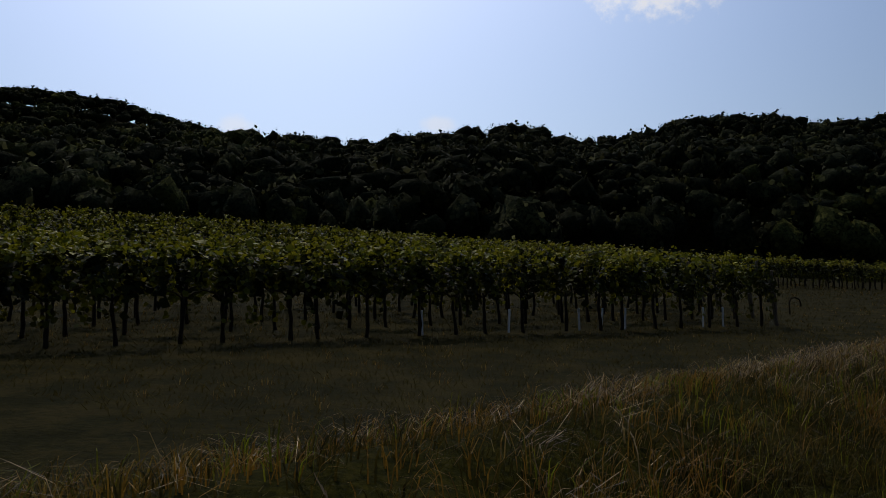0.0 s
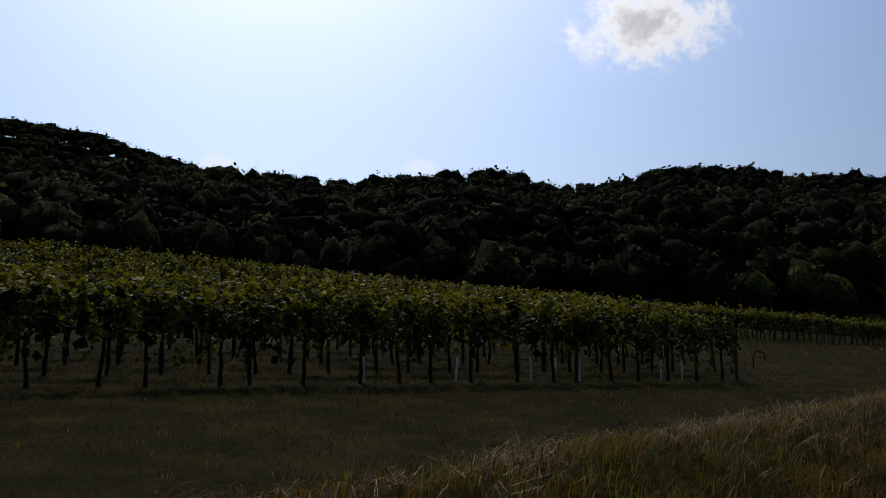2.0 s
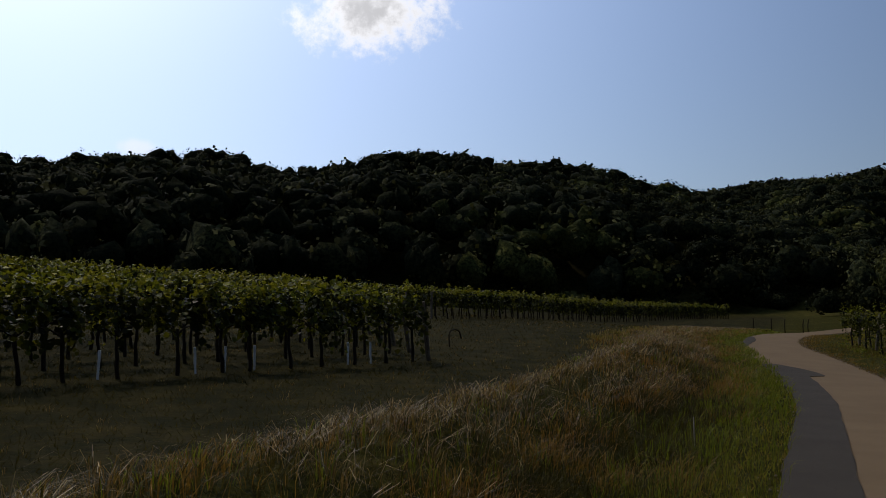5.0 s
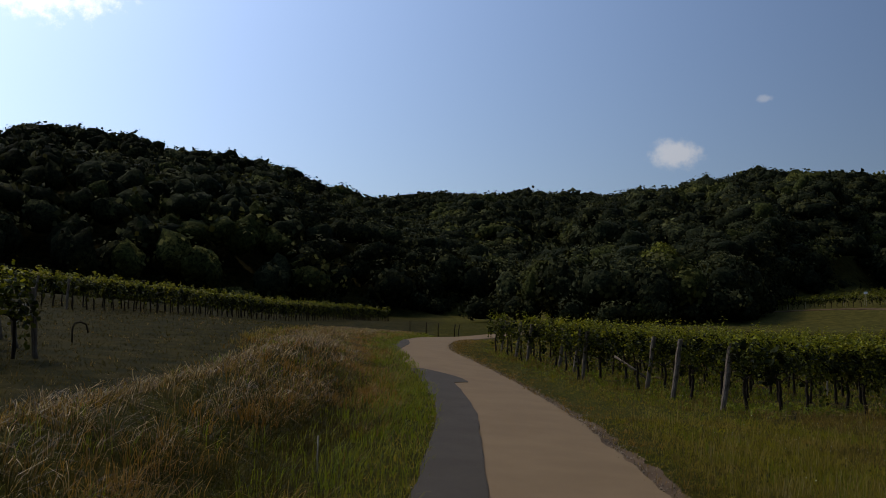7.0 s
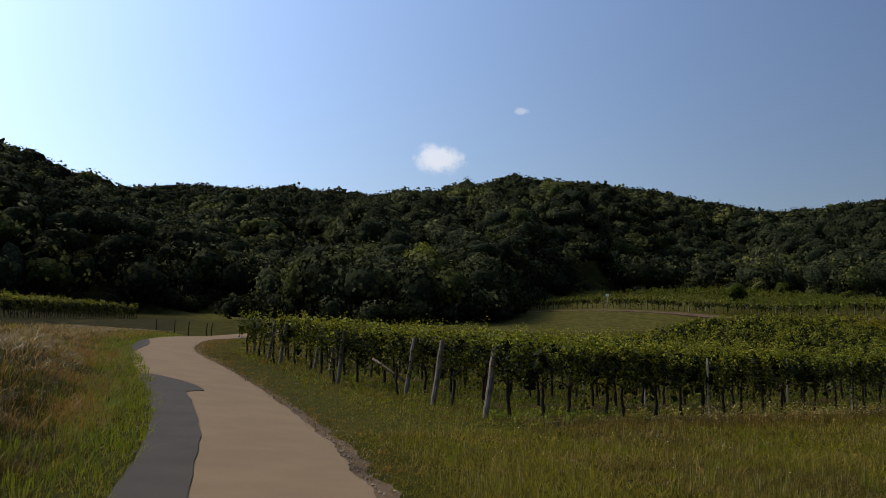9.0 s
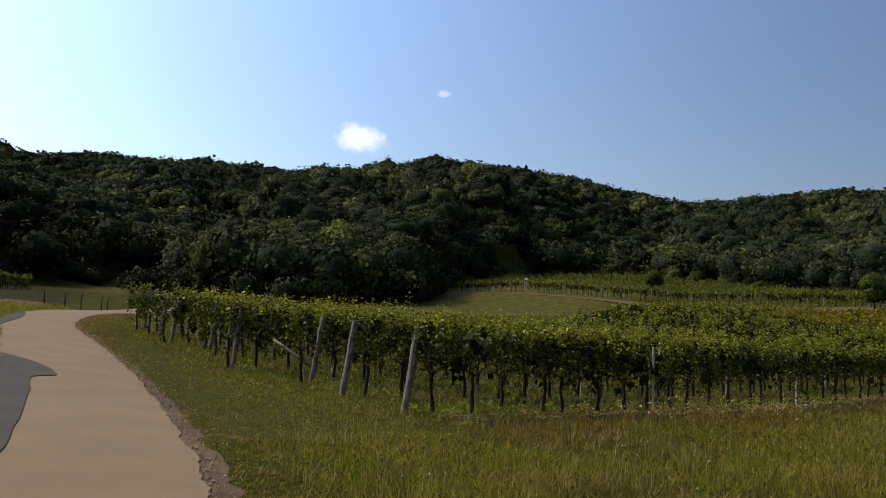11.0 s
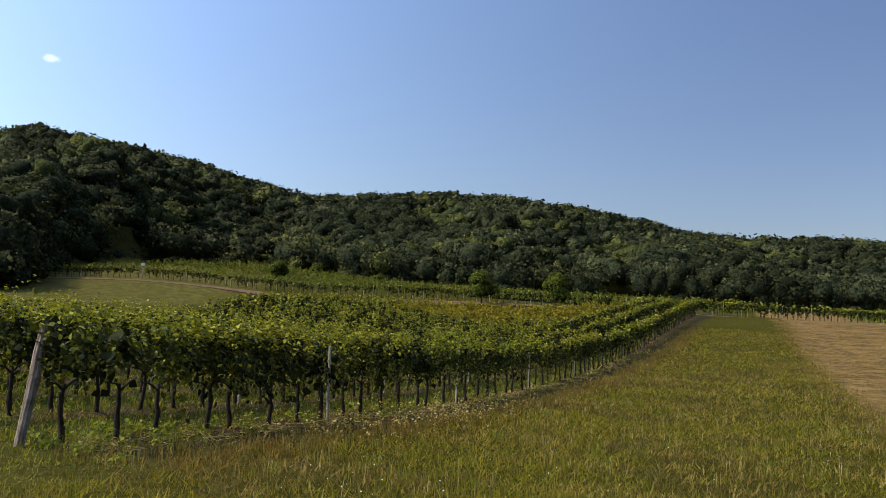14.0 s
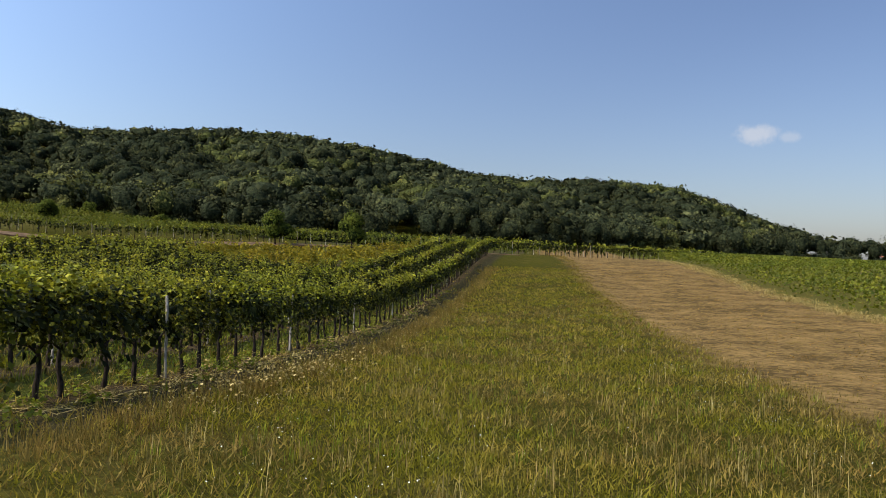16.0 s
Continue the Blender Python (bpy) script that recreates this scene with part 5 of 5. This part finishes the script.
def build_low_weeds():
    """Low broadleaf weeds in clumps under the vines and round the row ends."""
    spots = np.concatenate([row_weeds(150, -0.1, 0.55, 55.0), between_rows(170, 34.0), row_end_spots(26)])
    per = 26
    root = np.repeat(spots, per, axis=0)
    size = np.repeat(rng.uniform(0.10, 0.30, len(spots)), per)
    a, d = rng.uniform(0, 2 * np.pi, len(root)), np.sqrt(rng.uniform(0, 1, len(root)))
    p = root + np.column_stack([np.cos(a), np.sin(a)]) * (d * size)[:, None]
    z = size * (1.15 - d * d) * rng.uniform(0.3, 1.0, len(root))
    c = np.column_stack([p, valley(p[:, 0], p[:, 1]) + z])
    nor = np.column_stack([np.cos(a) * d, np.sin(a) * d, np.full(len(root), 0.9)]) + rng.normal(0, 0.35, (len(root), 3))
    ob = array_object("low_weeds", leaves(c, nor, rng.uniform(0.035, 0.085, len(root)), LEAF_SHAPE), 5, LUSH)
    tagged(ob, "low broadleaf weeds under the vines", "weeds", kind="stuff")


def build_litter():
    """Dry prunings and straw lying on the soil at the foot of the first row."""
    n = 1600
    d = 1.0 + 48 * rng.uniform(0, 1, n) ** 1.5
    heap = np.modf(np.abs(np.sin(np.floor(d / 2.3) * 7.7)) * 31.7)[0]
    d = np.where(rng.uniform(0, 1, n) < 0.6, (np.floor(d / 2.3) + 0.3 + 0.4 * heap) * 2.3 + rng.normal(0, 0.28, n), d)
    p = CORNER + ROW * d[:, None] + ACROSS * rng.normal(-0.45, 0.38, n)[:, None]
    base = np.column_stack([p, valley(p[:, 0], p[:, 1]) + 0.015 + 0.10 * heap * rng.uniform(0, 1, n)])
    a = rng.uniform(0, 2 * np.pi, n)
    way = np.column_stack([np.cos(a), np.sin(a), rng.normal(0.12, 0.22, n)]) * rng.uniform(0.06, 0.28, n)[:, None]
    side = np.column_stack([-np.sin(a), np.cos(a), np.zeros(n)]) * (0.003 + 0.0003 * d)[:, None]
    up = np.array([0, 0, 0.006])
    ob = array_object("prunings", np.stack([base - way - side, base - way + side + up, base + way + side + up, base + way - side], 1).reshape(-1, 3), 4, STALK)
    tagged(ob, "dry prunings and straw at the foot of the vines", "litter", kind="stuff")


build_low_weeds()
build_litter()


def build_gravel():
    """Crumbled pale stone along the lane's right edge."""
    n = 5200
    i = rng.integers(60, int(n_lane * 0.8), n)
    o = 1.54 + np.abs(rng.normal(0, 0.17, n)) + widen[i] * 0.4
    left = rng.uniform(0, 1, n) < 0.2
    o = np.where(left, -1.2 - widen[i] - np.abs(rng.normal(0, 0.1, n)), o)
    p = LANE_LINE[i] + LANE_SIDE[i] * o[:, None] + LANE_WAY[i] * rng.uniform(-0.3, 0.3, n)[:, None]
    size = 0.007 + 0.019 * rng.uniform(0, 1, n) ** 2
    c = np.column_stack([p, valley(p[:, 0], p[:, 1]) + 0.02 + size * 0.3])
    shape = OCT_V[None] * size[:, None, None] * rng.uniform(0.5, 1.2, (n, 1, 3)) + c[:, None]
    ob = array_object("gravel", shape[:, OCT_F].reshape(-1, 3), 3, GRAVEL)
    tagged(ob, "pale crumbled stone along the lane's broken edge", "gravel", kind="stuff")


build_gravel()


def verge_spots(count, reach=0.45):
    i = rng.integers(80, int(n_lane * 0.8), count)
    return LANE_LINE[i] + LANE_SIDE[i] * (1.6 + np.abs(rng.normal(0, reach, count)))[:, None] + LANE_WAY[i] * rng.uniform(-0.3, 0.3, (count, 1))


tussocks("dry_verge_tufts", verge_spots(1900, 0.6), 6, 1.2, 0.09, 0.005, RUST, "low dry tufts along the lane's right edge", 0.15)
tussocks("dull_verge_grass", verge_spots(1300, 1.5), 6, 1.2, 0.12, 0.004, MEADOW_DRY, "dull trodden grass beside the lane", 0.2)
tussocks("dry_verge_straw", verge_spots(500), 5, 1.2, 0.12, 0.004, STRAW, "low pale straw along the lane's right edge", 0.15)

# white guards round young vines in the upper vineyard
for d in (2.2, 3.1, 6.3, 7.2, 8.0, 10.4, 13.0):
    at = UP_CORNER - UP_ROW * d + UP_ACROSS * 0.1
    guard = new("vine_guard", TUBE_GUARD)
    guard.location = (at[0], at[1], height(*at))
    guard.rotation_euler = (rng.uniform(-0.05, 0.05), rng.uniform(-0.05, 0.05), 0)
    tagged(guard, "white plastic guard round a young vine", "vine guard", "vine guards")

# ---- small things ----


def rod(name, points, radius, material, label, category, group="", sides=7):
    """A bent rod through points."""
    p = [Vector(q) for q in points]
    at = p[0]
    v, f = tube([q - at for q in p], [radius] * len(p), sides)
    ob = mesh_object(name, v, f, material, smooth=True)
    ob.location = at
    return tagged(ob, label, category, group)


def ground_point(x, y, up=0.0):
    return (x, y, height(x, y) + up)


rod("marker_stake", [ground_point(9.8, 13.7, -0.2), ground_point(9.8, 13.7, 0.2), ground_point(9.81, 13.7, 0.42)], 0.009, STAKE_WOOD, "thin pale marker stake standing in the bank's grass", "stake")
rod("iron_hoop", [ground_point(13.5, 34.2, -0.1), ground_point(13.5, 34.2, 0.45), ground_point(13.6, 34.3, 0.62), ground_point(13.85, 34.5, 0.66), ground_point(14.1, 34.7, 0.58), ground_point(14.2, 34.8, 0.3)],
    0.03, BARK, "dark bent iron hoop standing in the mown field", "hoop")
for k, (x, y) in enumerate(((53.3, 66.9), (54.6, 66.2), (57.2, 67.6), (58.6, 66.9), (61, 69))):
    rod("young_tree_stake", [ground_point(x, y, -0.2), ground_point(x, y, 0.7), ground_point(x + 0.05 * k, y, 1.25)], 0.045, BARK, "dark wooden stake beside the lane's far bend", "stake", "stakes at the lane's bend")

# brace of the second row's end post
b0, b1 = CORNER + ACROSS * 6.0 + ROW * 1.95, CORNER + ACROSS * 7.1 + ROW * 1.3
rod("post_brace", [ground_point(b0[0], b0[1], 0.3), ground_point(*((b0 + b1) / 2), 0.66), ground_point(b1[0], b1[1], 1.0)], 0.04, POST_WOOD, "slanting wooden brace leaning on a row's end post", "brace")


def sign_board(x, y):
    sign = thing("sign", ground_point(x, y), "small white sign on a post by the terrace vines", "sign")
    v, f = tube([Vector((0, 0, -0.2)), Vector((0, 0, 0.8)), Vector((0, 0, 1.7))], [0.04] * 3, 6)
    mesh_object("sign_post", v, f, STAKE_WOOD, sign)
    bm = bmesh.new()
    bmesh.ops.create_cube(bm, size=1.0, matrix=Matrix.Translation((-0.06, -0.03, 1.8)) @ Matrix.Rotation(0.45, 4, "Z") @ Matrix.Diagonal((0.04, 0.6, 0.42, 1)))
    bmesh.ops.bevel(bm, geom=bm.edges[:], offset=0.008, segments=1, affect="EDGES")
    part("board", bm, PLASTIC, sign, "plain white board")


sign_board(160.0, 73.3)


def rail_fence(points):
    fence = thing("rail_fence", ground_point(*points[0]), "low wooden rail fence beside the track and bush", "fence")
    o = Vector(ground_point(*points[0]))
    tops = []
    for x, y in points:
        base = Vector(ground_point(x, y)) - o
        v, f = tube([base + Vector((0, 0, -0.2)), base + Vector((0, 0, 0.5)), base + Vector((0, 0, 1.0))], [0.06, 0.055, 0.05], 7)
        mesh_object("post", v, f, POST_WOOD, fence)
        tops.append(base)
    for a, b in zip(tops, tops[1:]):
        for z in (0.5, 0.9):
            v, f = tube([a + Vector((0, 0, z)), (a + b) / 2 + Vector((0, 0, z - 0.01)), b + Vector((0, 0, z))], [0.045] * 3, 6)
            mesh_object("rail", v, f, POST_WOOD, fence)


rail_fence([(157.0, 47.0), (157.4, 44.6), (157.8, 42.2), (158.2, 39.8)])


def farmhouse(x, y, turn):
    house = thing("house", ground_point(x, y, -0.3), "distant white house with a red tiled roof", "house")
    house.rotation_euler = (0, 0, turn)
    bm = bmesh.new()
    bmesh.ops.create_cube(bm, size=1.0, matrix=Matrix.Translation((0, 0, 1.6)) @ Matrix.Diagonal((9, 6.5, 3.2, 1)))
    part("wall", bm, PLASTER, house, "white plastered walls")
    verts = [(-5, -3.8, 3.1), (5, -3.8, 3.1), (5, 3.8, 3.1), (-5, 3.8, 3.1), (-5, 0, 5.9), (5, 0, 5.9)]
    mesh_object("roof", verts, [(0, 1, 5, 4), (2, 3, 4, 5), (1, 2, 5), (3, 0, 4), (0, 3, 2, 1)], TILE_RED, house, "red tiled gable roof")
    for k in (-2.8, 0.0, 2.8):
        for side in (-1, 1):
            bm = bmesh.new()
            bmesh.ops.create_cube(bm, size=1.0, matrix=Matrix.Translation((k, side * 3.26, 1.7)) @ Matrix.Diagonal((1.0, 0.08, 1.2, 1)))
            part("window", bm, BARK, house, "dark window")


farmhouse(560.0, -396.0, 0.9)
